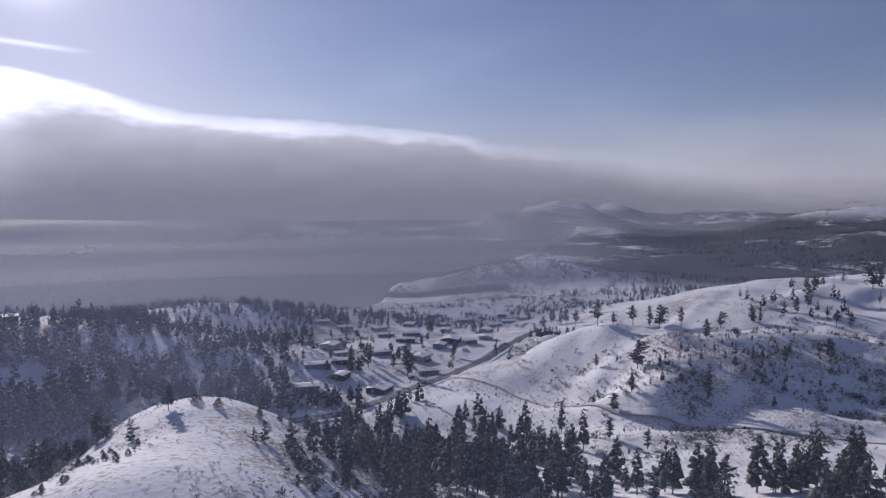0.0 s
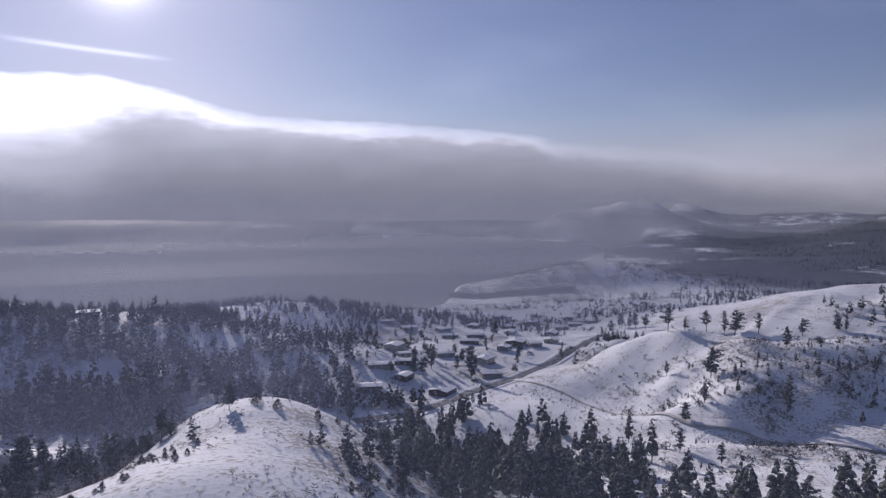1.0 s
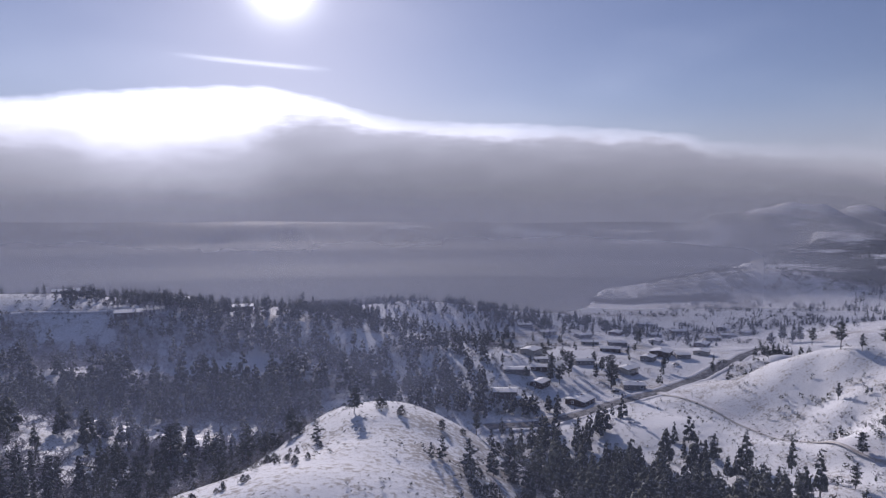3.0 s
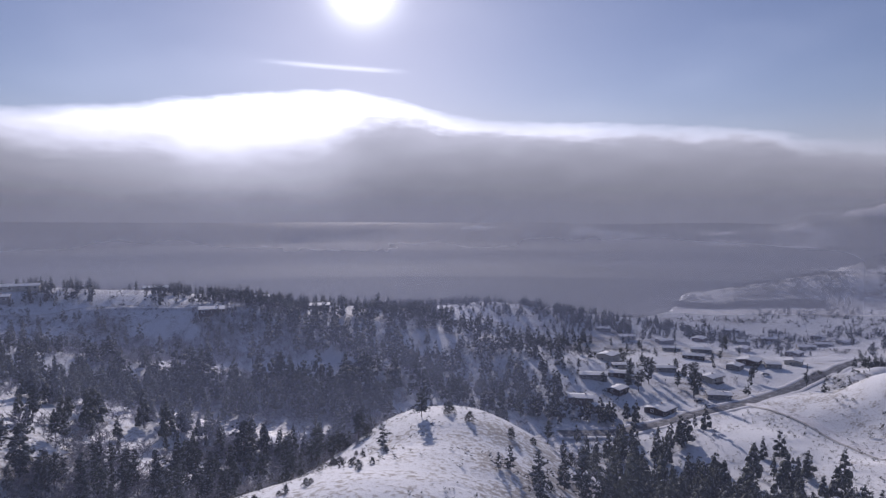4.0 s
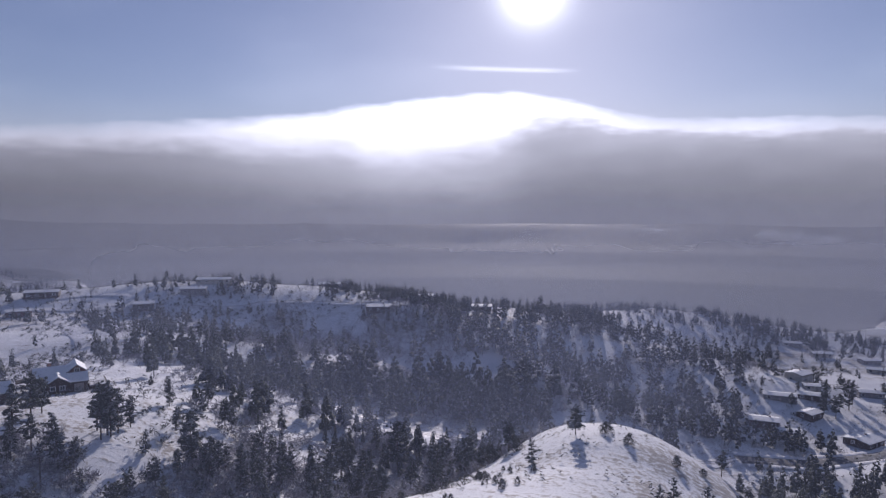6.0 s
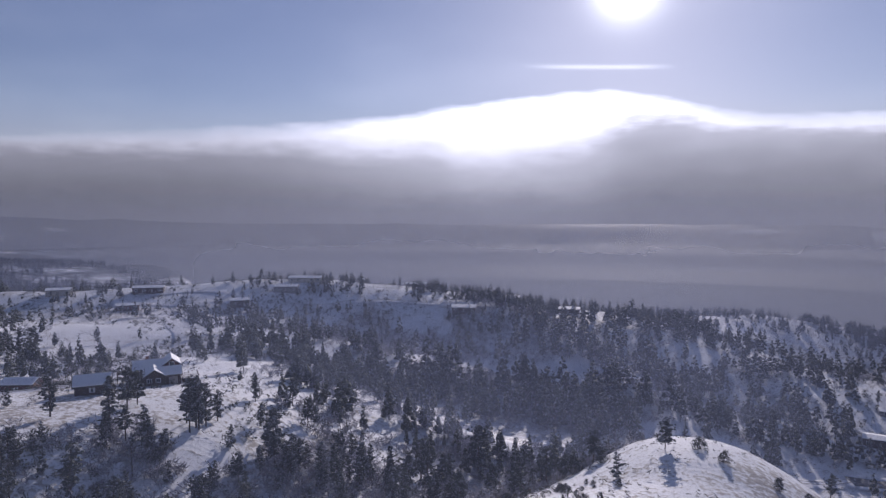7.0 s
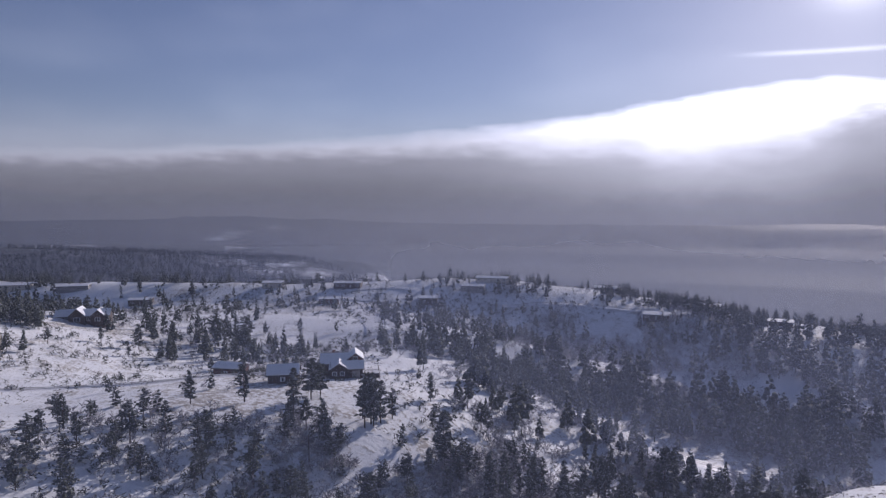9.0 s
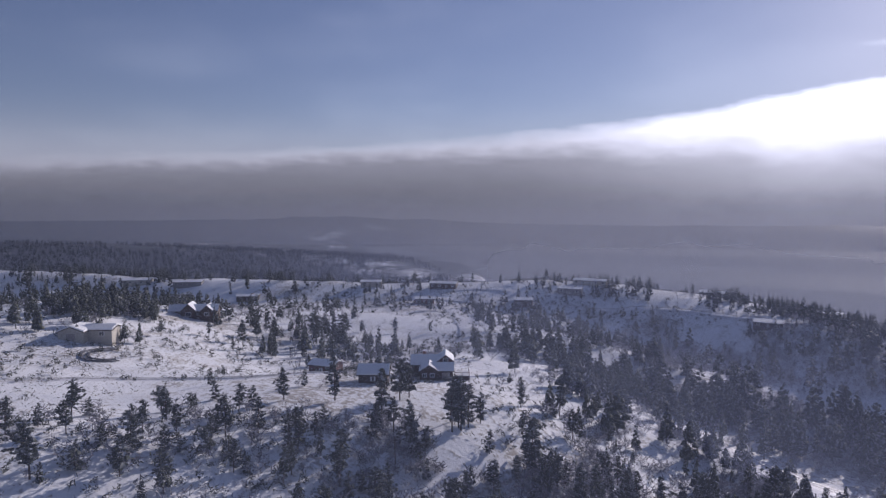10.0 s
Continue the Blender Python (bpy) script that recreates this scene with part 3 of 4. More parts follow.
def pine_shape(seed, slim, bare, branches, blades, clumps):
    """Trunk and crown of a pine ten metres tall: tapered trunk, limbs in loose whorls, rounded top, needle clumps with gaps."""
    rng = np.random.default_rng(seed)
    tv, tf, cv, cf = [], [], [], []
    lean = rng.normal(size=2) * 0.25
    tops = [np.array((lean[0] * f * f, lean[1] * f * f, 10 * f)) for f in (0, 0.3, 0.6, 0.85, 0.97)]
    for (a, b), (ra, rb) in zip(zip(tops, tops[1:]), ((0.19, 0.15), (0.15, 0.10), (0.10, 0.05), (0.05, 0.015))):
        tube(tv, tf, a - (0, 0, 0.6) if a[2] == 0 else a, b, ra, rb)
    lop, thin = rng.uniform(0, 6.28), rng.uniform(0.25, 0.75)
    for i in range(branches):
        f = bare + (0.985 - bare) * (i + rng.uniform(0, 1)) / branches
        g = (f - bare) / (1 - bare)
        full = min(1.0, 0.45 + g * 2.2) * max(0.0, 1 - g ** 1.7) ** 0.75
        reach = slim * (3.1 * full + 0.2) * rng.uniform(0.5, 1.15)
        if abs(g - thin) < 0.05:
            reach *= 0.6
        w = rng.uniform(0, 6.28)
        reach *= 1 + 0.28 * math.cos(w - lop)
        c0 = np.array((lean[0] * f * f, lean[1] * f * f, 10 * f))
        rise = rng.uniform(-0.22, 0.25) + 0.45 * g
        out = np.array((math.cos(w), math.sin(w), rise))
        if reach > 0.8:
            tube(tv, tf, c0, c0 + out * reach * 0.8, 0.045, 0.012, 3)
        n = max(2, int(round(clumps * (0.35 + reach / 2.0))))
        for k in range(n):
            s = 0.22 + 0.78 * (k + rng.uniform(0.2, 0.9)) / n
            side = np.array((-math.sin(w), math.cos(w), 0)) * rng.normal() * 0.26 * reach * s
            spot = c0 + out * reach * s + side
            lump(cv, cf, rng, spot, (0.26 + 0.15 * min(1.0, reach / 2.5)) * rng.uniform(0.7, 1.2))
            tuft(cv, cf, rng, spot, 0.52 * rng.uniform(0.75, 1.25), blades, 0.6, 0.85)
    for i in range(14):
        g, w = (i + rng.uniform(0.1, 0.9)) / 14, i * 2.4 + rng.uniform(-0.4, 0.4)
        f = bare + (0.95 - bare) * g
        r = slim * 1.25 * min(1.0, 0.45 + g * 2.2) * (1 - g ** 1.7) ** 0.75
        spot = np.array((lean[0] * f * f + math.cos(w) * r, lean[1] * f * f + math.sin(w) * r, 10 * f))
        clod(cv, cf, rng, spot, slim * (0.85 * (1 - g) ** 0.6 + 0.2) * rng.uniform(0.7, 1.15), 0.6)
    return mesh_of("trunk", tv, tf, BARK), mesh_of("crown", cv, [f[:3] if f[0] == f[3] else f for f in cf], PINE)


def bush_shape(seed, wide, blades, count, material):
    """A low evergreen two metres tall: forked stems and clumps down to the ground."""
    rng = np.random.default_rng(seed)
    tv, tf, cv, cf = [], [], [], []
    for i in range(5):
        w = i * 1.3 + rng.uniform(-0.3, 0.3)
        tube(tv, tf, (0, 0, -0.2), (math.cos(w) * 0.5 * wide, math.sin(w) * 0.5 * wide, rng.uniform(0.7, 1.4)), 0.05, 0.015, 4)
    for _ in range(count):
        f = rng.uniform(0.05, 1.0)
        r = wide * (1 - f) ** 0.6 * rng.uniform(0.35, 1.1)
        w = rng.uniform(0, 6.28)
        tuft(cv, cf, rng, np.array((math.cos(w) * r, math.sin(w) * r, 0.1 + 1.75 * f)), 0.38 * rng.uniform(0.8, 1.3), blades, 0.9)
    return mesh_of("stem", tv, tf, BARK), mesh_of("crown", cv, cf, material)


def clod(v, f, rng, c, size, flat=0.8):
    """An uneven mass of foliage: a box of jittered corners."""
    k, w = len(v), rng.uniform(0, 1.57)
    for z in (-1, 1):
        for i in range(4):
            a, r = w + i * 1.5708 + rng.normal() * 0.2, size * rng.uniform(0.6, 1.25) * (1.0 if z < 0 else 0.6)
            v.append(c + np.array((math.cos(a) * r, math.sin(a) * r, z * size * flat * rng.uniform(0.45, 0.9))))
    f.extend(((k + 3, k + 2, k + 1, k), (k + 4, k + 5, k + 6, k + 7)))
    f.extend((k + i, k + (i + 1) % 4, k + 4 + (i + 1) % 4, k + 4 + i) for i in range(4))


def far_pine(seed, blades, clods, wide):
    """A pine for the middle distance, ten metres tall: bare foot, masses of foliage in loose tiers, ragged outline."""
    rng = np.random.default_rng(seed)
    v, f = [], []
    foot, girth, lop = rng.uniform(0.05, 0.22), rng.uniform(0.8, 1.3), rng.uniform(0, 6.28)
    taper = rng.uniform(0.65, 1.05)
    tube(v, f, (0, 0, -0.8), (0, 0, 8.5), 0.18, 0.06, 4)

    def out(g, w, fill):
        r = girth * (2.5 * min(1, 0.55 + 2.4 * g) * (1 - g) ** taper + 0.12) * fill * (1 + 0.3 * math.cos(w - lop))
        return np.array((math.cos(w) * r, math.sin(w) * r, 10 * (foot + (0.97 - foot) * g)))
    for i in range(clods):
        g, w = (i + rng.uniform(0.1, 0.9)) / clods, i * 2.4 + rng.uniform(-0.5, 0.5)
        clod(v, f, rng, out(g, w, 0.55), girth * (1.05 * (1 - g) ** 0.7 + 0.22) * rng.uniform(0.75, 1.2))
    for i in range(blades):
        g, w = (i + rng.uniform()) / blades, rng.uniform(0, 6.28)
        tuft(v, f, rng, out(g, w, rng.uniform(0.35, 1.0)), wide * (1.05 - 0.4 * g) * rng.uniform(0.7, 1.25), 2, 0.75, 1.5)
    return np.array(v), np.array(f)


def bare_shrub(seed, stems, twigs):
    """A leafless frosted thicket four metres tall: thin upright stems and forking twigs."""
    rng = np.random.default_rng(seed)
    v, f = [], []

    def blade(a, b, w):
        d = b - a
        s = np.cross(d, rng.normal(size=3))
        s *= w / (np.linalg.norm(s) + 1e-6)
        k = len(v)
        v.extend((a - s, a + s, b + s * 0.35, b - s * 0.35))
        f.append((k, k + 1, k + 2, k + 3))
    for _ in range(stems):
        w, lean = rng.uniform(0, 6.28), rng.uniform(0.15, 0.95)
        a = np.array((rng.normal() * 0.35, rng.normal() * 0.35, -0.2))
        b = a + np.array((math.cos(w) * lean, math.sin(w) * lean, 1.0)) * rng.uniform(1.7, 3.2)
        blade(a, b, 0.06)
        for _ in range(twigs):
            s = rng.uniform(0.3, 1.0)
            o = a + (b - a) * s
            e = o + np.array((rng.normal() * 0.7, rng.normal() * 0.7, rng.uniform(0.1, 0.9)))
            blade(o, e, 0.10)
    return np.array(v), np.array(f)


def low_shrub(seed):
    """A dense dark shrub a metre tall for the open slopes."""
    rng = np.random.default_rng(seed)
    v, f = [], []
    for _ in range(13):
        a, h = rng.uniform(0, 6.28), rng.uniform(0.05, 0.85)
        r = 0.75 * (1 - h) ** 0.5 * rng.uniform(0.2, 1.0)
        tuft(v, f, rng, np.array((math.cos(a) * r, math.sin(a) * r, h)), 0.5, 2, 0.9, 1.3)
    return np.array(v), np.array(f)


def sage_tuft(seed):
    rng = np.random.default_rng(seed)
    v, f = [], []
    for _ in range(7):
        tuft(v, f, rng, np.array((rng.normal() * 0.3, rng.normal() * 0.3, rng.uniform(0.05, 0.45))), 0.45, 1, 0.9)
    return np.array(v), np.array(f)


def crowd(name, shapes, rows, material, label, category):
    """Many copies of a few shapes joined into one mesh: rows of x, y, height scale, turn, shape."""
    co, fa, base = [], [], 0
    for x, y, z, s, turn, k in rows:
        v, f = shapes[int(k) % len(shapes)]
        c, n = math.cos(turn), math.sin(turn)
        w = 0.85 + 0.3 * ((x * 7.13 + y * 3.7) % 1.0)
        co.append(np.stack([(v[:, 0] * c - v[:, 1] * n) * s * w + x, (v[:, 0] * n + v[:, 1] * c) * s * w + y, v[:, 2] * s + z], -1))
        fa.append(f + base)
        base += len(v)
    co, fa = np.concatenate(co), np.concatenate(fa)
    me = bpy.data.meshes.new(name)
    me.vertices.add(len(co))
    me.vertices.foreach_set("co", co.ravel())
    me.loops.add(fa.size)
    me.loops.foreach_set("vertex_index", fa.ravel().astype(np.int32))
    me.polygons.add(len(fa))
    me.polygons.foreach_set("loop_start", np.arange(0, fa.size, 4, dtype=np.int32))
    me.update(calc_edges=True)
    me.materials.append(material)
    return tagged(new(name, me), label, category, kind="stuff")


# ---- houses ----
def box(bm, x0, x1, y0, y1, z0, z1):
    made = bmesh.ops.create_cube(bm, size=1.0)["verts"]
    for v in made:
        v.co = ((x0 + x1) / 2 + v.co.x * (x1 - x0), (y0 + y1) / 2 + v.co.y * (y1 - y0), (z0 + z1) / 2 + v.co.z * (z1 - z0))
    return made


def boxed(name, dims, material, parent, label="", edge=0.0):
    bm = bmesh.new()
    box(bm, *dims)
    if edge:
        bmesh.ops.bevel(bm, geom=bm.edges[:], offset=edge, segments=2, affect="EDGES")
    return part(name, bm, material, parent, label)


def prism(bm, length, half, z_eave, z_ridge, thick, over, end):
    """A gabled slab along x: both roof slopes, with its eaves and thickness."""
    k = (z_ridge - z_eave) / half
    lo = z_eave - k * over
    prof = [(-half - over, lo), (0, z_ridge), (half + over, lo), (half + over, lo + thick), (0, z_ridge + thick), (-half - over, lo + thick)]
    a = [bm.verts.new((-length / 2 - end, y, z)) for y, z in prof]
    b = [bm.verts.new((length / 2 + end, y, z)) for y, z in prof]
    n = len(prof)
    for i in range(n):
        bm.faces.new((a[i], a[(i + 1) % n], b[(i + 1) % n], b[i]))
    for q in (a, b):
        bm.faces.new((q[0], q[1], q[4], q[5]))
        bm.faces.new((q[1], q[2], q[3], q[4]))
    bmesh.ops.recalc_face_normals(bm, faces=bm.faces)


def wing(parent, length, width, wall_high, rise, siding, snow=0.22, sink=1.5):
    """Walls with gable ends, a shingled roof with eaves, snow lying on it."""
    half = width / 2
    bm = bmesh.new()
    prof = [(-half, -sink), (half, -sink), (half, wall_high), (0, wall_high + rise), (-half, wall_high)]
    a = [bm.verts.new((-length / 2, y, z)) for y, z in prof]
    b = [bm.verts.new((length / 2, y, z)) for y, z in prof]
    for i in range(5):
        bm.faces.new((a[i], a[(i + 1) % 5], b[(i + 1) % 5], b[i]))
    bm.faces.new(a[::-1])
    bm.faces.new(b)
    bmesh.ops.recalc_face_normals(bm, faces=bm.faces)
    wall = part("wall", bm, siding, parent)
    bm = bmesh.new()
    prism(bm, length, half, wall_high + 0.01, wall_high + rise + 0.01, 0.18, 0.55, 0.5)
    roof = part("roof", bm, ROOFING, parent, "dark shingled roof")
    if snow:
        bm = bmesh.new()
        prism(bm, length, half, wall_high + 0.20, wall_high + rise + 0.20, snow, 0.42, 0.40)
        bmesh.ops.bevel(bm, geom=bm.edges[:], offset=snow * 0.3, segments=2, affect="EDGES")
        part("snow_cover", bm, ROOF_SNOW, roof, "settled white snow")
    return wall


def opening(parent, x, y, z, wide, high, axis, glass=True):
    """A framed window or a door set on a wall; axis is the wall's outward normal: '+x', '-x', '+y' or '-y'."""
    s = 1 if axis[0] == "+" else -1

    def dims(w, lo, hi, d0, d1):
        d = sorted((s * d0, s * d1))
        return (x + d[0], x + d[1], y - w / 2, y + w / 2, z + lo, z + hi) if axis[1] == "x" else (x - w / 2, x + w / 2, y + d[0], y + d[1], z + lo, z + hi)
    if glass:
        frame_part = boxed("window", dims(wide + 0.24, -0.12, high + 0.12, -0.03, 0.05), WHITE, parent, "white-framed window")
        boxed("pane", dims(wide * 0.5 - 0.04, 0, high, -0.01, 0.062), PANE, frame_part) if wide < 1.0 else None
        if wide >= 1.0:
            for k in (-1, 1):
                c = k * wide / 4
                xx, yy = (0, c) if axis[1] == "x" else (c, 0)
                d = dims(wide / 2 - 0.08, 0, high, -0.01, 0.062)
                boxed("pane", (d[0] + xx, d[1] + xx, d[2] + yy, d[3] + yy, d[4], d[5]), PANE, frame_part)
    else:
        boxed("door", dims(wide, 0, high, -0.02, 0.06), DOOR_PAINT, parent, "painted door")


def house(x, y, turn, length, width, wall_high, rise, siding, label, snow=0.22, chimney=True, garage=False, category="house", porch=False):
    base = new("shed" if category == "shed" else "house")
    base.matrix_world = pose(x, y, float(land(x, y)) + 0.15, 0, 0, turn)
    tagged(base, label, category, group="" if category == "shed" else "houses in the valley")
    wing(base, length, width, wall_high, rise, siding, snow)
    if category == "shed":
        opening(base, -length / 2, 0, 0, min(2.6, width * 0.5), 2.1, "-x", False)
        opening(base, 0, -width / 2, 0.9, 0.9, 0.8, "-y")
        return base
    n = max(2, int(length // 4))
    for s in (-1, 1):
        for i in range(n):
            cx = -length / 2 + length * (i + 0.5) / n
            if i == n // 2:
                opening(base, cx, s * width / 2, 0, 1.0, 2.05, "+y" if s > 0 else "-y", False)
            else:
                opening(base, cx, s * width / 2, 0.95, 1.5, 1.15, "+y" if s > 0 else "-y")
        opening(base, s * length / 2, width * 0.12, 0.95, 1.3, 1.15, "+x" if s > 0 else "-x")
    if garage:
        opening(base, -length / 2, -width * 0.22, 0, 2.6, 2.1, "-x", False)
    if chimney:
        stack = boxed("chimney", (length * 0.18, length * 0.18 + 0.8, 0.3, 1.0, wall_high, wall_high + rise + 0.9), BRICK, base, "short brick chimney")
        boxed("cap", (length * 0.18 - 0.08, length * 0.18 + 0.88, 0.22, 1.08, wall_high + rise + 0.9, wall_high + rise + 1.02), ROOF_SNOW, stack)
    if porch:
        deck = boxed("porch", (-length * 0.3, length * 0.3, -width / 2 - 2.2, -width / 2 - 0.01, -0.4, 0.02), BROWN, base, "low wooden porch")
        for k in range(4):
            px = -length * 0.28 + k * length * 0.187
            boxed("post", (px - 0.07, px + 0.07, -width / 2 - 2.1, -width / 2 - 1.96, 0.02, wall_high - 0.3), WHITE, deck)
    return base


# the valley's houses: x, y, turn, length, width, wall height, roof rise, siding, label, porch
VALLEY = [
    (-74.6, 438.4, 72, 11, 10, 4, 0.85, CREAM, "two-storey cream house with snow on its roof", True),
    (-72.2, 350.0, 15, 12, 8, 3.2, 0.68, BROWN, "dark brown house beside pines with a snowy roof", False),
    (-61.4, 346.9, 12, 10, 6, 2.4, 0.51, GREY, "low grey cottage with snow on its roof", False),
    (-34.6, 361.7, 68, 12, 11, 2.4, 0.94, BROWN, "broad dark gabled house beside the road", False),
    (-14.5, 434.8, 60, 11, 9, 2.7, 0.77, CREAM, "pale single-storey house in the valley", True),
    (6.2, 490.8, 75, 12, 13, 3, 1.1, BROWN, "dark wide-gabled house with a snowy roof", True),
    (-2.1, 471.9, 70, 8, 8, 2.8, 0.68, GREY, "small grey house in the snowy valley", False),
    (-41.3, 444.4, 20, 12, 8, 2.6, 0.68, GREY, "long grey house behind valley pines", False),
    (33.1, 510.8, 80, 10, 10, 2.7, 0.85, CREAM, "cream house near the asphalt road", False),
    (-28.5, 499.3, 6, 14, 8, 2.4, 0.68, BROWN, "long low brown house in the valley", False),
    (-25.7, 535.8, 10, 14, 8, 2.6, 0.68, GREY, "long grey roofed house across the valley", False),
    (-9.3, 400.3, 14, 12, 8, 2.5, 0.68, GREY, "low pale long house beside the road", False),
    (37.1, 570.6, 65, 11, 9, 2.7, 0.77, BROWN, "brown house at the valley's far side", False),
    (0.0, 639.1, 20, 13, 9, 2.8, 0.77, GREY, "grey house far along the valley", False),
    (-31.4, 614.1, 75, 11, 9, 2.7, 0.77, RUST, "red-brown house far along the valley", False),
    (48.5, 623.0, 10, 13, 9, 2.8, 0.77, CREAM, "cream house at the far valley floor", False),
    (-74.4, 391.0, 18, 15, 7, 2.4, 0.6, GREY, "long low grey house with snow on its roof", False),
    (-65.8, 424.1, 24, 8, 6, 2.3, 0.51, CREAM, "small cream cottage with a snowy roof", False),
    (19.6, 483.5, 12, 9, 7, 2.5, 0.6, GREY, "grey cottage beside the village street", False),
    (-84.2, 567.5, 30, 13, 8, 2.6, 0.68, CREAM, "cream house near the lake side", False),
    (-107.3, 589.2, 20, 12, 8, 2.6, 0.68, GREY, "grey house among the lakeside trees", False),
    (62.8, 647.1, 8, 12, 8, 2.6, 0.68, GREY, "grey house near the road's end", False),
    (80.7, 663.6, 25, 12, 8, 2.6, 0.68, CREAM, "cream house beyond the road's end", False),
    (-46.5, 538.6, 8, 13, 7, 2.4, 0.6, CREAM, "low cream house along the village street", False),
    (-58.5, 379.3, 70, 10, 7, 2.5, 0.6, BROWN, "small brown house between valley pines", False),
    (2.2, 574.8, 76, 11, 8, 2.6, 0.68, CREAM, "cream house behind the wide gable", False),
    (-9.1, 726.5, 12, 15, 9, 2.8, 0.77, GREY, "grey house at the edge of the fields", False),
    (62.9, 703.1, 80, 13, 9, 2.8, 0.77, BROWN, "brown house at the edge of the fields", False),
    (-62.6, 405.8, 14, 13, 7, 2.4, 0.6, BROWN, "low brown house with a snowed roof", False),
    (-55.1, 571.3, 40, 12, 8, 2.6, 0.68, GREY, "grey cottage behind the village street", False),
    (22.7, 681.9, 15, 14, 9, 2.8, 0.77, BROWN, "brown house by the far fields", False),
]
for hx, hy, turn, ln, wd, wh, rise, siding, label, porch in VALLEY:
    house(hx, hy, turn, ln, wd, wh, rise, siding, label, chimney=wd > 7, porch=porch)

PLATEAU = [
    (-376.3, 218.5, 60, 11, 9, 3.4, 0.9, BROWN, "dark brown house on the snowy ridge", False),
    (-382.9, 254.5, 50, 15, 8, 2.8, 0.8, GREY, "long grey house on the ridge top", False),
    (-402.4, 162.6, 70, 12, 8, 2.8, 0.8, RUST, "red-brown house on the plateau", False),
    (-365.0, 352.5, 40, 17, 9, 2.8, 0.9, GREY, "grey house standing on the ridge crest", False),
    (-278.8, 313.0, 40, 14, 10, 2.4, 1, BROWN, "low wide house below the ridge crest", False),
    (-305.9, 384.7, 40, 16, 9, 2.6, 0.9, GREY, "grey house among ridge pines", False),
    (-470.1, 144.3, 70, 14, 9, 2.9, 0.9, CREAM, "cream house far out on the plateau", False),
    (-480.1, 60.5, 75, 14, 9, 2.9, 0.9, BROWN, "brown house far out on the plateau", False),
    (-554.5, -63.2, 80, 24, 10, 3, 1, GREY, "long grey building at the plateau's edge", False),
    (-392.5, 275.5, 45, 22, 9, 2.6, 0.9, CREAM, "long snow-roofed house above the lake", False),
    (-559.4, 219.5, 65, 18, 9, 2.8, 0.9, GREY, "grey house near the lake shore", False),
    (-433.1, 186.0, 60, 18, 9, 2.8, 0.9, BROWN, "brown house near the lake shore", False),
    (-533.5, 20.8, 78, 20, 9, 2.8, 0.9, GREY, "grey house beyond the plateau pines", False),
    (-555.3, -15.7, 78, 20, 9, 2.8, 0.9, CREAM, "cream house beyond the plateau pines", False),
    (-229.8, 625.9, 40, 16, 9, 2.8, 0.9, GREY, "grey house on the far ridge", False),
    (-257.0, 387.3, 35, 15, 9, 2.4, 0.9, BROWN, "brown house hidden among hillside trees", False),
]
for hx, hy, turn, ln, wd, wh, rise, siding, label, porch in PLATEAU:
    house(hx, hy, turn, ln, wd, wh, rise, siding, label, porch=porch)
house(-203, 69, 50, 8, 6, 2.5, 1.0, RUST, "red-brown wooden shed with a snowed low roof", 0.2, False, category="shed")
house(-155.3, 72.5, 71, 6.6, 5.6, 2.3, 1.5, BROWN, "dark brown garage with a snowy gable roof", 0.25, False, category="shed")


def compound(x, y, turn, label, wings, size=1.0):
    """A house of several joined wings: rows of x, y, turn, then the wing's measures."""
    base = new("house")
    base.matrix_world = pose(x, y, float(land(x, y)) + 0.2, 0, 0, turn) @ Matrix.Diagonal((size, size, size, 1))
    tagged(base, label, "house", group="houses in the valley")
    for dx, dy, angle, *measures in wings:
        before = set(base.children)
        wing(base, *measures)
        for ob in set(base.children) - before:
            ob.matrix_basis = pose(dx, dy, 0, 0, 0, angle) @ ob.matrix_basis
    return base


# the homestead: a low front wing with a cross gable, a long rear wing and a taller gabled block
home = compound(-162.1, 89.9, 71, "brown wooden house of several gabled wings with snowy roofs", [
    (0.4, 3.0, 0, 9.6, 6.0, 2.7, 1.7, BROWN, 0.22, 3.0), (-2.2, 2.75, 90, 6.9, 5.6, 2.72, 1.75, BROWN, 0.22, 3.0),
    (-3.2, 9.6, 0, 9.5, 7.6, 3.2, 2.3, BROWN, 0.24, 3.0), (3.0, 10.5, 90, 8.4, 4.6, 4.4, 1.7, RUST, 0.24, 3.0)], 0.8)
for k in (-3.6, -1.2):
    opening(home, k, -0.7, 0.9, 1.2, 1.1, "-y")
boxed("garage_door", (1.8, 4.3, -0.06, 0.03, -0.1, 2.1), DOOR_PAINT, home, "pale garage door")
opening(home, 3.0, 6.3, 4.0, 1.3, 1.2, "-y")
opening(home, 5.2, 2.6, 0, 1.0, 2.05, "+x", False)
chimney = boxed("chimney", (-4.4, -3.5, 9.9, 10.8, 4.5, 6.9), BRICK, home, "brick chimney")
boxed("cap", (-4.5, -3.4, 9.8, 10.9, 6.9, 7.05), ROOF_SNOW, chimney)
deck = boxed("porch", (5.9, 10.6, 3.0, 9.6, -1.2, 0.25), BROWN, home, "wooden deck with an open rail")
boxed("snow_cover", (5.95, 10.55, 3.05, 9.55, 0.254, 0.42), ROOF_SNOW, deck, "settled white snow")
for px, py in ((6.0, 3.1), (8.2, 3.1), (10.5, 3.1), (10.5, 5.2), (10.5, 7.3), (10.5, 9.5), (8.2, 9.5)):
    boxed("post", (px - 0.06, px + 0.06, py - 0.06, py + 0.06, 0.25, 1.35), BROWN, deck)
boxed("rail", (5.95, 10.6, 3.03, 3.15, 1.35, 1.45), BROWN, deck)
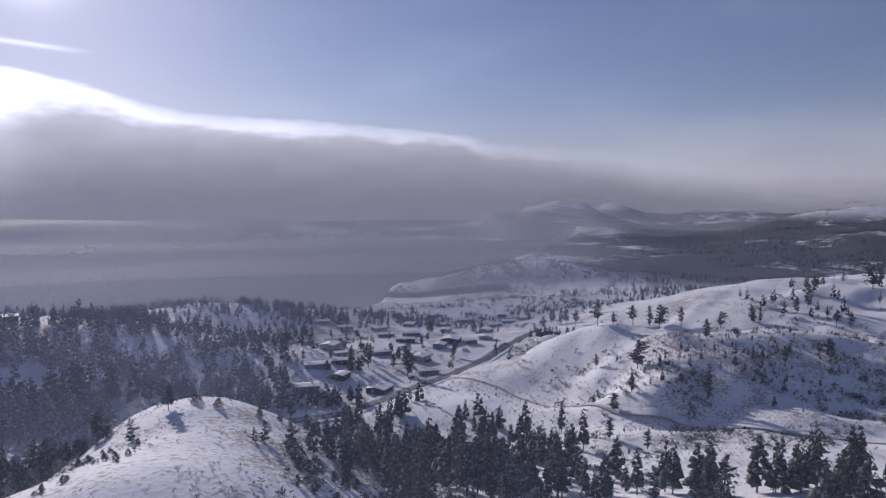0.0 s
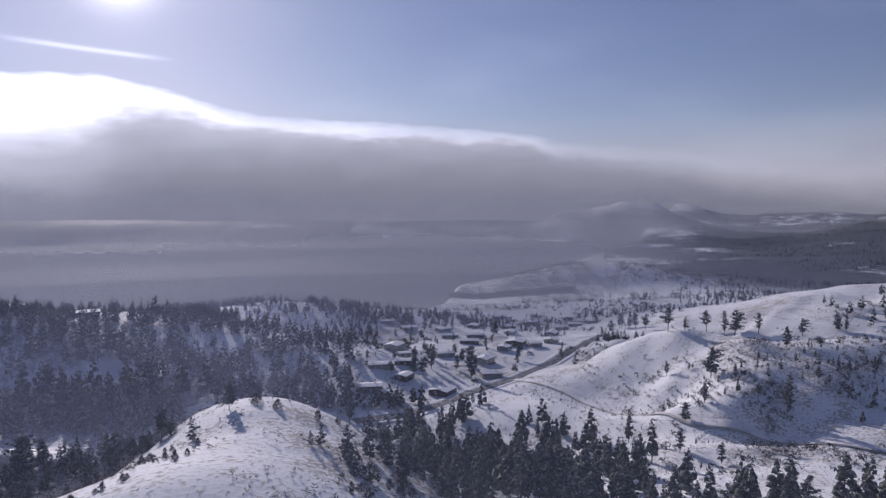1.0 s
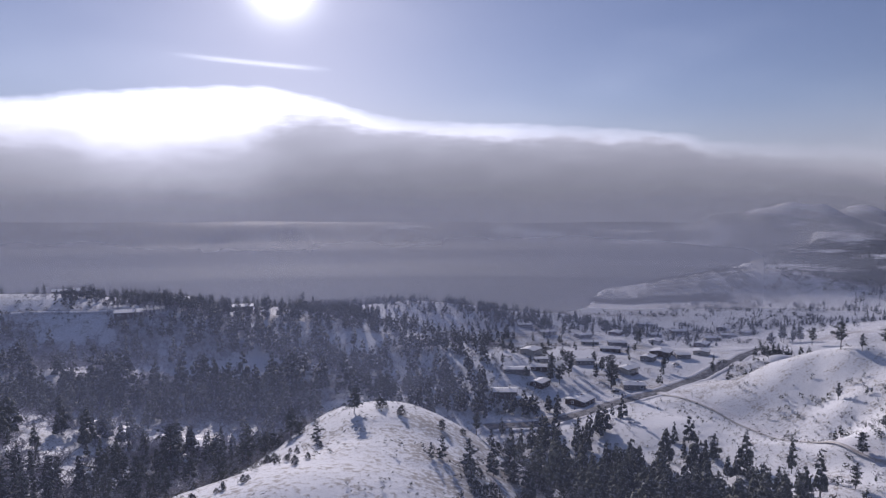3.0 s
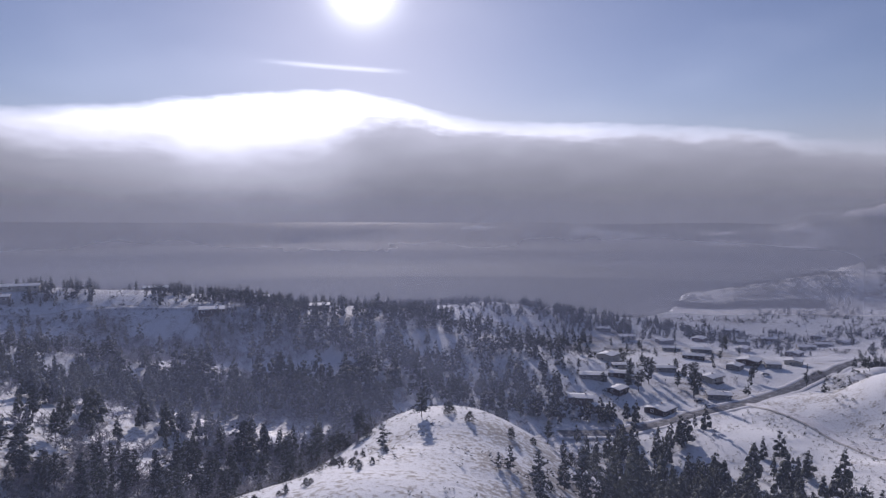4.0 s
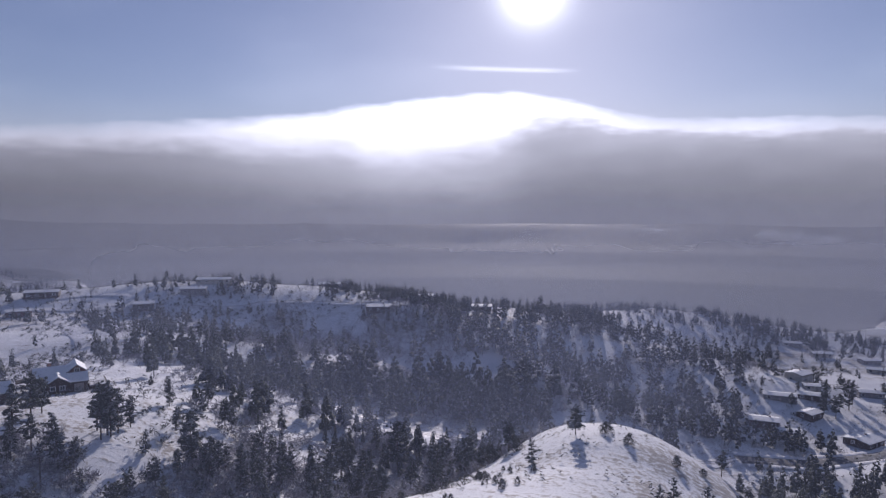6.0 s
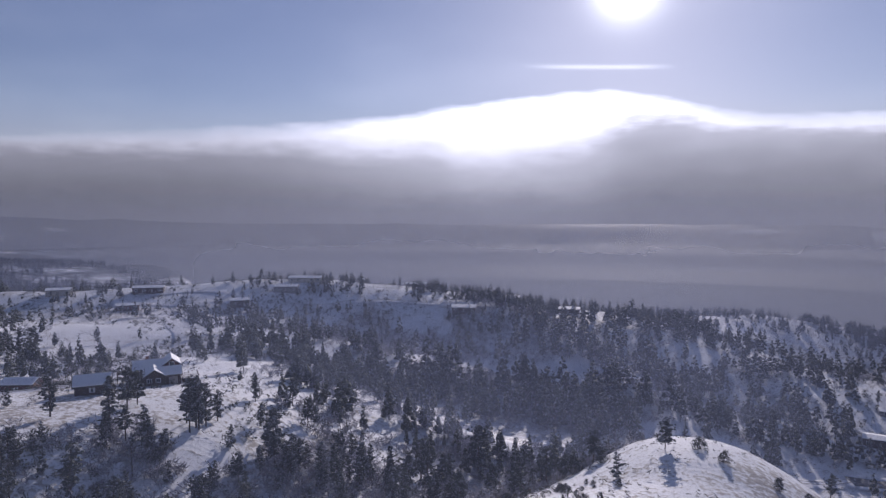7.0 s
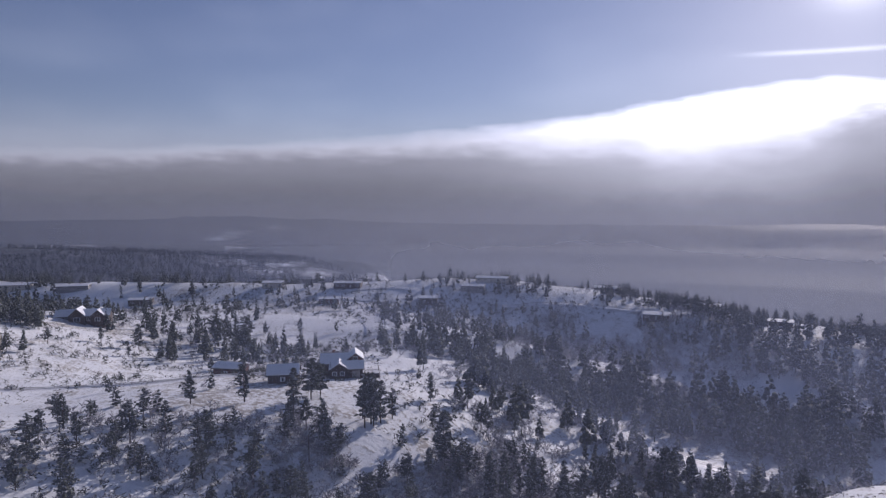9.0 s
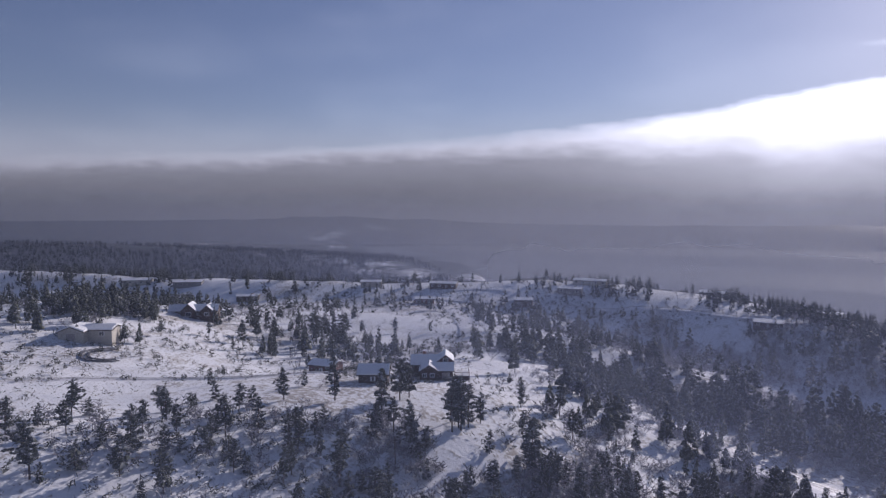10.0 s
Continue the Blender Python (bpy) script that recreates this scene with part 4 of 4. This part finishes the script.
boxed("rail", (10.44, 10.56, 3.16, 9.6, 1.35, 1.45), BROWN, deck)
lean = boxed("carport", (-12.6, -8.1, 7.4, 12.0, 2.3, 2.5), ROOFING, home, "dark flat carport roof")
for px, py in ((-12.4, 7.6), (-8.4, 7.6), (-12.4, 11.8), (-8.4, 11.8)):
    boxed("post", (px - 0.08, px + 0.08, py - 0.08, py + 0.08, -1.0, 2.3), BROWN, lean)

lodge = compound(-309.6, 29.2, 78, "large dark log house with steep gables", [
    (0, 4.0, 0, 20, 7.0, 2.7, 2.2, BROWN, 0.2, 3.0), (-1.5, 3.0, 90, 9.0, 6.0, 3.0, 2.8, BROWN, 0.2, 3.0), (6.0, 3.0, 90, 8.0, 5.2, 2.7, 2.3, BROWN, 0.2, 3.0)])
for k in (-8, -5.6, 2.4, 9.2):
    opening(lodge, k, 0.5, 0.9, 1.4, 1.2, "-y")
opening(lodge, -1.5, -1.5, 0.8, 2.2, 1.6, "-y")
opening(lodge, 6.0, -1.0, 0.8, 1.8, 1.4, "-y")
barn = compound(-236.1, -4.0, 75, "pale building of two wings with thick white roofs", [
    (0, 4.0, 90, 9.0, 7.6, 2.6, 1.5, CREAM, 0.45, 3.0), (6.6, 6.0, 0, 9.0, 7.0, 2.6, 0.9, CREAM, 0.5, 3.0)])
opening(barn, 0.0, -0.5, 0, 2.6, 2.1, "-y", False)
opening(barn, 8.0, 2.5, 0.9, 1.4, 1.1, "-y")

# ---- trees that stand out: x, y, height ----
VALLEY_PINES = [(-55.8, 401.3, 13.5), (-46.0, 417.4, 12.5), (-52.3, 436.3, 8.7), (-30.9, 411.1, 9.5), (-23.7, 425.0, 11.9), (-19.5, 415.0, 8.9), (-35.1, 446.0, 8.1), (-15.6, 481.3, 8.6), (-11.5, 497.1, 7.2), (7.3, 449.2, 9.5), (34.9, 601.3, 9.9), (26.8, 582.2, 11.5), (-9.7, 553.4, 12.1), (-48.1, 581.0, 10.8), (-55.8, 602.2, 12.2), (-38.8, 608.8, 9.3), (-67.4, 451.9, 6.0), (-67.4, 384.1, 7.2), (-84.1, 397.3, 7.5), (-75.8, 697.4, 11.7), (-32.8, 728.6, 9.8), (-69.5, 534.4, 7.3), (82.6, 639.3, 8.7), (78.1, 686.9, 7.7), (86.0, 569.1, 11), (95.0, 581.9, 13), (101.4, 572.9, 14), (105.8, 568.7, 12), (108.8, 544.2, 13), (95.8, 575.7, 12), (73.2, 530.1, 7), (35.5, 441.3, 9.5), (73.3, 281.1, 8.5), (63.4, 249.9, 8.3), (74.2, 237.7, 7.4), (-21.2, 396.5, 19.4), (-48.8, 397.4, 9.1), (-54.0, 387.3, 12.4), (-45.8, 404.9, 15.2), (-29.0, 429.4, 8.8), (7.4, 446.6, 8.4), (-48.7, 386.3, 10.7), (-69.3, 407.0, 6.6)]
HILL_PINES = [(86.1, 370.1, 12.9), (92.6, 360.9, 7.9), (144.3, 504.1, 15.7), (153.8, 493.1, 15.3), (155.3, 475.8, 17.5), (166.4, 463.6, 14.0), (185.9, 444.0, 11.1), (130.5, 328.2, 10.0), (92.0, 312.4, 14.1), (82.2, 286.8, 10.2), (77.9, 336.0, 7.5), (109.3, 271.9, 14.6), (100.9, 279.4, 5.5), (125.6, 284.2, 6.6), (156.8, 302.5, 8.3), (175.6, 299.3, 11.4), (97.6, 297.0, 7.1)]
FAR_HILL_PINES = [(205.9, 442.7, 9.6), (209.4, 438.2, 10.6), (257.7, 462.4, 12.3), (243.5, 443.3, 14.7), (241.3, 406.8, 11.0), (248.0, 403.4, 9.6), (288.9, 447.2, 15.7), (319.8, 485.9, 10.6), (231.9, 435.4, 11.0)]
KNOLL_TREES = [(-58.2, 139.3, 5.9), (-60.2, 126.5, 4.5), (-33.5, 122.9, 4.2), (-34.8, 121.0, 2.9), (-37.1, 181.4, 4.7), (-37.2, 160.6, 5.4), (-127.1, 244.9, 15.6), (-129.9, 239.3, 12.1), (-130.0, 228.7, 9.7), (-142.3, 219.8, 17.9), (-140.4, 230.9, 15.7), (-105.3, 155.2, 8.9), (-117.6, 153.5, 13.2)]
KNOLL_BUSHES = [(-53.7, 143.1, 2.2), (-47.9, 140.4, 2.0), (-70.8, 138.5, 2.7), (-39.4, 141.3, 2.1), (-36.4, 146.4, 1.3), (-29.7, 150.8, 2.7), (-77.2, 138.4, 4.0), (-92.9, 156.1, 3.5)]
PLATEAU_PINES = [(-130.0, 82.2, 9.3), (-127.7, 83.1, 10.5), (-128.3, 85.4, 8.7), (-119.9, 71.2, 6.8), (-119.4, 73.5, 5.6), (-130.7, 89.0, 6.4), (-120.3, 86.6, 4.8), (-122.9, 71.7, 8.1), (-137.2, 28.2, 5.2), (-123.9, 39.1, 7.4), (-139.9, 60.7, 9.1), (-131.5, 68.4, 9.9), (-140.3, 74.5, 8.7), (-141.8, 77.0, 7.1), (-112.0, 56.6, 9.5), (-141.1, 50.6, 6.6), (-152.4, 56.2, 3.9), (-157.9, 10.1, 2.9), (-119.1, 24.9, 6.6), (-136.1, 16.4, 3.5), (-141.4, 33.8, 2.8), (-168.2, 36.7, 3.2), (-199.4, 39.7, 2.1), (-108.0, 30.2, 6.8), (-109.6, 13.1, 8.6), (-111.7, 18.3, 4.5), (-125.6, 54.8, 3.8), (-127.7, 52.3, 3.9), (-121.4, 49.4, 6.0), (-126.9, 83.3, 9.5), (-126.2, 81.2, 8.6), (-129.0, 97.6, 5.0), (-146.8, 116.2, 8.1), (-143.6, 104.4, 7.1)]
BELT_PINES = [(-257.3, 20.1, 5.8), (-272.0, 48.1, 9.6), (-257.0, 44.0, 5.6), (-274.9, 35.8, 6.3), (-296.2, 62.1, 8.5), (-291.3, 79.1, 13.0), (-311.8, 95.8, 10.6), (-265.3, 70.7, 9.2), (-297.1, 87.3, 11.1), (-289.8, 54.5, 8.3), (-319.6, 87.1, 9.2), (-317.3, 104.2, 6.0), (-312.1, 119.5, 7.5)]

rng = np.random.default_rng(7)
PINES = [pine_shape(11, 0.95, 0.16, 58, 7, 2.8), pine_shape(12, 0.75, 0.26, 52, 7, 2.7), pine_shape(13, 1.1, 0.30, 50, 7, 3.0),
         pine_shape(14, 0.68, 0.14, 58, 7, 2.6), pine_shape(15, 1.25, 0.22, 54, 7, 3.0), pine_shape(16, 0.9, 0.34, 46, 7, 3.0)]
SAPLINGS = [pine_shape(21, 1.45, 0.05, 38, 7, 2.4), pine_shape(22, 1.15, 0.08, 34, 7, 2.2)]
BUSHES = [bush_shape(31, 1.3, 8, 70, JUNIPER), bush_shape(32, 1.0, 8, 60, JUNIPER), bush_shape(33, 1.6, 8, 80, JUNIPER)]
FAR_PINES = [far_pine(41 + i, 46, 16, 1.1) for i in range(9)]
SPECKS = [far_pine(61 + i, 4, 5, 2.0) for i in range(5)]
THICKETS = [bare_shrub(71 + i, 6, 5) for i in range(5)]
SHRUBS = [low_shrub(91 + i) for i in range(4)]
MIDDLE_PINES = [far_pine(51 + i, 18, 11, 1.3) for i in range(9)]
SAGES = [sage_tuft(81 + i) for i in range(4)]
stood = []


def grow(x, y, high, shapes, name, unit, label, category):
    """One tree or bush of its own, rooted in the ground."""
    k = int(abs(x * 13.1 + y * 7.7)) % len(shapes)
    base = new(name)
    s = high / unit
    base.matrix_world = pose(x, y, float(land(x, y)) - 0.05, 0, 0, (x * 37 + y * 91) % 360) @ Matrix.Diagonal((s, s, s, 1))
    stem, crown = shapes[k]
    hang("trunk" if unit > 5 else "stem", stem, base)
    hang("crown", crown, base)
    stood.append((x, y))
    return tagged(base, label, category, group="pines" if unit > 5 else "junipers")


for rows, label in ((VALLEY_PINES, "dark green pine on the snowy valley floor"), (HILL_PINES, "dark green pine on the snowy hillside"),
                    (FAR_HILL_PINES, "dark pine on the farther snowy hill"), (KNOLL_TREES, "dark pine beside the open snowy knoll"),
                    (PLATEAU_PINES, "dark pine on the snowy slope near the homestead"), (BELT_PINES, "dark pine in the belt across the plateau")):
    for x, y, high in rows:
        grow(x, y, max(high, 2.5), SAPLINGS if high < 5 else PINES, "pine_tree", 10.0, label, "pine tree")
# round low bushes over the knoll's flank
for i in range(34):
    a, r = rng.uniform(0, 6.28), math.sqrt(rng.uniform(0, 1))
    x, y = -67 + 15 * r * math.cos(a), 106 + 22 * r * math.sin(a)
    grow(x, y, rng.uniform(0.6, 1.8), BUSHES, "juniper_bush", 2.0, "low dark juniper bush on the knoll's flank", "bush")
for i in range(64):
    a, r = rng.uniform(0, 6.28), math.sqrt(rng.uniform(0.05, 1))
    x, y = -14 + 15 * r * math.cos(a), 126 + 32 * r * math.sin(a)
    if i % 3 == 0:
        grow(x, y, rng.uniform(3.5, 7.5), SAPLINGS, "pine_tree", 10.0, "young pine on the knoll's brushy flank", "pine tree")
    else:
        grow(x, y, rng.uniform(1.1, 3.2), BUSHES, "juniper_bush", 2.0, "dark juniper bush on the knoll's brushy flank", "bush")
for x, y, high in KNOLL_BUSHES:
    grow(x, y, high, BUSHES, "juniper_bush", 2.0, "round dark juniper bush on the snowy knoll", "bush")

# woods: middle, half widths, turn, pines, thickets, least and greatest height
WOODS = [(14, 225, 42, 66, 8, 170, 60, 8, 17), (97, 166, 42, 20, -8, 56, 0, 10, 18), (-24, 258, 28, 52, 10, 70, 60, 7, 15), (-52, 322, 46, 26, 20, 70, 50, 7, 13), (-98, 325, 30, 42, 0, 70, 160, 6, 13),
         (-165, 236, 48, 34, 30, 84, 520, 8, 18), (-222, 270, 78, 78, 0, 110, 2900, 5, 14), (-168, 295, 48, 48, 0, 80, 200, 8, 17), (-165, 400, 74, 125, -10, 300, 1500, 6, 14), (-122, 116, 46, 24, 35, 54, 300, 3, 10)]
SLOPES = [(-114, 80, 24, 20, 20, 26, 240, 3, 8), (-122, 100, 26, 18, 30, 36, 320, 3, 8.5), (-122, 166, 20, 16, 30, 16, 240, 3, 7), (-152, 148, 36, 26, 25, 70, 260, 4, 12), (-225, 198, 44, 30, 0, 90, 200, 5, 11), (-98, 152, 26, 30, 10, 30, 260, 3, 8), (-118, 184, 26, 26, 0, 34, 320, 5, 12), (-285, 262, 56, 50, 0, 60, 900, 4, 9), (-128, 78, 30, 26, 20, 30, 110, 2.5, 7),
          (-112, 52, 34, 34, 0, 26, 140, 2.5, 7), (-212, 166, 56, 26, 20, 100, 300, 6, 13), (-258, 85, 70, 30, 25, 85, 130, 4, 10), (-350, 60, 60, 45, 0, 70, 160, 4, 9), (-330, 195, 66, 44, 20, 130, 120, 4, 10), (-345, 300, 50, 46, 0, 70, 80, 4, 8)]
WIDE_WOODS = [(-760, 60, 110, 170, 0, 480, 0, 4, 9), (-625, -70, 70, 120, 0, 460, 0, 4, 9), (-650, 130, 70, 100, 0, 260, 0, 4, 8), (-117, 280, 30, 24, 0, 26, 90, 7, 14), (-120, 370, 34, 60, 0, 22, 90, 6, 12), (-292, 0, 26, 18, 0, 60, 60, 6, 10), (-248, 4, 14, 12, 0, 16, 30, 4, 8), (-560, -40, 90, 60, 0, 160, 0, 6, 11), (-330, -25, 130, 50, -10, 260, 90, 5, 10), (-480, 90, 130, 120, 0, 330, 60, 4, 10), (-380, 255, 48, 130, 40, 330, 60, 4, 9), (-285, 378, 38, 60, 20, 170, 60, 5, 9), (-240, 500, 60, 140, 15, 420, 260, 5, 10),
              (-20, 480, 110, 110, 0, 60, 70, 4, 9), (-90, 640, 100, 60, 0, 220, 120, 5, 10), (310, 450, 110, 55, 0, 100, 60, 6, 12), (350, 820, 130, 90, 0, 520, 0, 5, 9), (60, 710, 170, 30, 0, 300, 200, 3, 7), (-150, 605, 75, 55, -30, 220, 200, 5, 10), (110, 815, 190, 75, 8, 40, 60, 3, 6), (-325, 365, 42, 50, 20, 150, 40, 5, 9)]
SMALL_WOODS = [(-106, 40, 42, 38, 0, 90, 120, 2, 6.5), (-10, 138, 18, 40, 10, 26, 50, 3, 7), (-90, 128, 16, 26, 0, 14, 40, 2.5, 8), (135, 300, 72, 34, -8, 110, 110, 1.8, 5.5), (-620, 150, 120, 160, 0, 330, 0, 5, 10), (80, 240, 60, 30, 0, 14, 60, 1, 3), (78, 508, 14, 10, 0, 20, 10, 6, 10), (-262, 335, 42, 42, 0, 130, 260, 4, 9)]
trees, thickets = [], []
CLEAR = [(-159, 93, 13), (-140, 93, 14), (-101, 141, 3), (-111, 152, 3), (-121, 165, 4), (-131, 182, 7), (-92, 131, 4), (-128, 101, 8), (-149, 71, 8), (-181, 66, 8), (-212, 4, 14), (-281, 32, 15), (-50, 128, 21), (-300, 295, 17), (-318, 235, 10), (-285, 205, 8), (-72, 347, 9), (-34, 356, 12)]
CLEAR += [(h[0], h[1], h[3] * 0.5 + 2) for h in VALLEY + PLATEAU]
for cx, cy, rx, ry, turn, pines, shrubs, lo, hi in WOODS + SLOPES + WIDE_WOODS + SMALL_WOODS:
    c, s, n = math.cos(radians(turn)), math.sin(radians(turn)), pines + shrubs
    a, r = rng.uniform(0, 6.283, n), np.sqrt(rng.uniform(0, 1, n)) * (0.75 + 0.5 * rng.uniform(0, 1, n))
    u, v = rx * r * np.cos(a), ry * r * np.sin(a)
    x, y = cx + u * c - v * s, cy + u * s + v * c
    z, size, turns = land(x, y), rng.uniform(0, 1, n), rng.uniform(0, 6.28, n)
    open_ground = (z > 3) & (lattice(x, y, 19, 21) * 0.7 + lattice(x, y, 7, 22) * 0.3 > 0.36)
    for px, py, q in CLEAR:
        open_ground &= (x - px) ** 2 + (y - py) ** 2 > q * q
    for i in np.nonzero(open_ground)[0]:
        row = (float(x[i]), float(y[i]), float(z[i]), lo + (hi - lo) * size[i] if i < pines else 0.4 + 0.7 * size[i], turns[i], int(i))
        (trees if i < pines else thickets).append(row)
line = np.concatenate([smooth_line(p, 4.0) for p in (MAIN, LANE, GULLY, BEND, DRIVE, STREET, TERRACE, LOOP)])
trees = [q for q in trees if np.min(np.hypot(line[:, 0] - q[0], line[:, 1] - q[1])) > 5.5]
thickets = [q for q in thickets if np.min(np.hypot(line[:, 0] - q[0], line[:, 1] - q[1])) > 4.5]
trees.sort(key=lambda q: math.hypot(q[0] + 3, q[1] - 15))
for x, y, z, high, turn, k in trees[:240]:
    grow(x, y, high, SAPLINGS if high < 5 else PINES, "pine_tree", 10.0, "dark pine in the woods round the valley", "pine tree")
rest = [(x, y, z, high / 10, turn, k) for x, y, z, high, turn, k in trees[240:]]
crowd("pine_wood", FAR_PINES, [q for q in rest if math.hypot(q[0], q[1]) < 300], FAR_PINE, "dark pine woods round the gully", "woods")
crowd("pine_wood", MIDDLE_PINES, [q for q in rest if math.hypot(q[0], q[1]) >= 300], FAR_PINE, "dark pine woods on the snowy ridges", "woods")
crowd("thicket", THICKETS, thickets, TWIGS, "frosted leafless brush on the hillside", "brush")
# far woods on the cape and beyond the valley
def spread(n, x, y, keep, lo, hi):
    """Rows for crowd() at the plan places that are kept."""
    z, size, turns = land(x, y), rng.uniform(lo, hi, n), rng.uniform(0, 6.28, n)
    return [(float(x[i]), float(y[i]), float(z[i]), size[i], turns[i], int(i)) for i in np.nonzero(keep & (z > 3))[0]]


n = 7000
x, y = rng.uniform(-1110, -660, n), rng.uniform(-620, 330, n)
specks = spread(n, x, y, lattice(x, y, 110, 9) * 0.6 + lattice(x, y, 45, 14) * 0.4 > 0.33, 0.5, 0.9)
a, r = np.radians(rng.uniform(-42, -2, n)), rng.uniform(850, 2600, n)
x, y = -np.sin(a) * r, np.cos(a) * r
specks += spread(n, x, y, lattice(x, y, 110, 9) > 0.42, 0.5, 0.85)
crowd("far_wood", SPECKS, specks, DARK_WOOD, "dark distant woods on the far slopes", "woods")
n = 30000
x, y = rng.uniform(-420, 210, n), rng.uniform(-40, 420, n)
sages = spread(n, x, y, lattice(x, y, 28, 10) * 0.6 + lattice(x, y, 9, 11) * 0.4 > 0.5, 0.10, 2.2)
crowd("sagebrush", SAGES, sages, SAGE, "low grey sagebrush poking out of the snow", "shrubs")
n = 5200
x, y = np.concatenate([rng.normal(-120, 45, n // 2), rng.uniform(-60, 215, n // 2)]), np.concatenate([rng.normal(55, 40, n // 2), rng.uniform(90, 380, n // 2)])
keep = (lattice(x, y, 22, 15) > 0.5) & ((x + 46) ** 2 / 500 + (y - 128) ** 2 / 1500 > 1)
low = spread(n, x, y, keep, 0.5, 1.5)
# brush in the folds of the valley hills, on the fields' edge and over the peninsula
# the dense row at y 915 to 945 stands in for a bank's shade
for n, x0, x1, y0, y1, cell, least, lo, hi in ((1500, 55, 220, 222, 345, 19, 0.52, 0.9, 2.6), (900, 40, 260, 345, 480, 26, 0.56, 0.9, 2.6), (1700, -75, 330, 960, 1080, 40, 0.46, 1.6, 4.2), (900, -85, 90, 915, 945, 60, 0.1, 2.0, 4.5),
                                               (1500, -110, 190, 560, 960, 34, 0.56, 1.5, 4.2), (900, -90, -22, 80, 165, 8, 0.52, 0.22, 0.7), (1300, -160, -55, 285, 530, 16, 0.52, 0.8, 2.3), (900, -380, -260, 190, 350, 18, 0.52, 0.7, 2.0), (3200, -430, -185, -60, 160, 24, 0.54, 0.7, 1.9), (4200, -520, -250, 70, 290, 26, 0.5, 0.7, 2.0)):
    x, y = rng.uniform(x0, x1, n), rng.uniform(y0, y1, n)
    low += spread(n, x, y, lattice(x, y, cell, 16) * 0.7 + lattice(x, y, 6, 17) * 0.3 > least, lo, hi)
crowd("low_shrub", SHRUBS, low, JUNIPER, "scattered dark shrubs on the snowy slopes, one dense row for a shaded bank", "shrubs")

# a dead standing trunk on the slope below the homestead
snag = new("dead_tree")
sx, sy = -116.0, 67.0
snag.matrix_world = pose(sx, sy, float(land(sx, sy)) - 0.2, 2, 1, 0)
tagged(snag, "bare grey dead trunk standing in the snow", "dead tree")
tv, tf = [], []
tube(tv, tf, (0, 0, -0.3), (0.15, 0.05, 6.2), 0.16, 0.05)
hang("trunk", mesh_of("trunk", tv, tf, BARK), snag)
for k, (h, w, ln) in enumerate(((3.1, 0.4, 0.9), (4.2, 2.3, 0.7), (5.0, 4.1, 0.6), (3.8, 5.2, 0.5))):
    tv, tf = [], []
    tube(tv, tf, (0.08, 0.03, h), (0.08 + math.cos(w) * ln, 0.03 + math.sin(w) * ln, h + 0.3), 0.04, 0.012, 4)
    hang("branch", mesh_of("branch", tv, tf, BARK), snag)


# ---- parked cars ----
def car(x, y, turn, paint, label):
    base = new("car")
    base.matrix_world = pose(x, y, float(land(x, y)) + 0.05, 0, 0, turn)
    tagged(base, label, "car", group="parked cars")
    bm = bmesh.new()
    prof = [(-2.2, 0.35), (2.2, 0.35), (2.25, 0.75), (1.1, 0.95), (0.55, 1.45), (-1.3, 1.5), (-2.0, 1.0), (-2.25, 0.8)]
    a, b = [bm.verts.new((px, -0.85, pz)) for px, pz in prof], [bm.verts.new((px, 0.85, pz)) for px, pz in prof]
    for i in range(8):
        bm.faces.new((a[i], a[(i + 1) % 8], b[(i + 1) % 8], b[i]))
    bm.faces.new(a[::-1])
    bm.faces.new(b)
    bmesh.ops.recalc_face_normals(bm, faces=bm.faces)
    bmesh.ops.bevel(bm, geom=bm.edges[:], offset=0.08, segments=2, affect="EDGES")
    part("body", bm, paint, base)
    for s in (-1, 1):
        boxed("window", (-1.15, 0.4, s * 0.855 - 0.01, s * 0.855 + 0.01, 1.0, 1.38), PANE, base)
        for wx in (-1.35, 1.35):
            bm = bmesh.new()
            bmesh.ops.create_cone(bm, cap_ends=True, segments=14, radius1=0.33, radius2=0.33, depth=0.22, matrix=pose(wx, s * 0.78, 0.33, 90, 0, 0))
            part("wheel", bm, TYRE, base, "black rubber tyre")
    boxed("snow_cover", (-1.25, 0.5, -0.7, 0.7, 1.49, 1.58), ROOF_SNOW, base, "thin snow on the roof", 0.03)
    return base


TYRE = plain("tyre_rubber", (0.02, 0.02, 0.022), 0.9, 8.0, 0.2, 0.2)
DARK_PAINT = plain("dark_car_paint", (0.03, 0.035, 0.045), 0.25, 2.0, 0.1, 0.0)
PALE_PAINT = plain("silver_car_paint", (0.4, 0.41, 0.42), 0.3, 2.0, 0.1, 0.0)
for x, y, turn, paint, label in ((-18.5, 389, 40, DARK_PAINT, "dark car parked beside a valley house"), (15, 463, 15, PALE_PAINT, "silver car parked by a gabled house"),
                                 (-50, 357, 80, DARK_PAINT, "dark car parked near the brown house"), (-168, 74, 30, DARK_PAINT, "dark car parked by the homestead garage")):
    car(x, y, turn, paint, label)
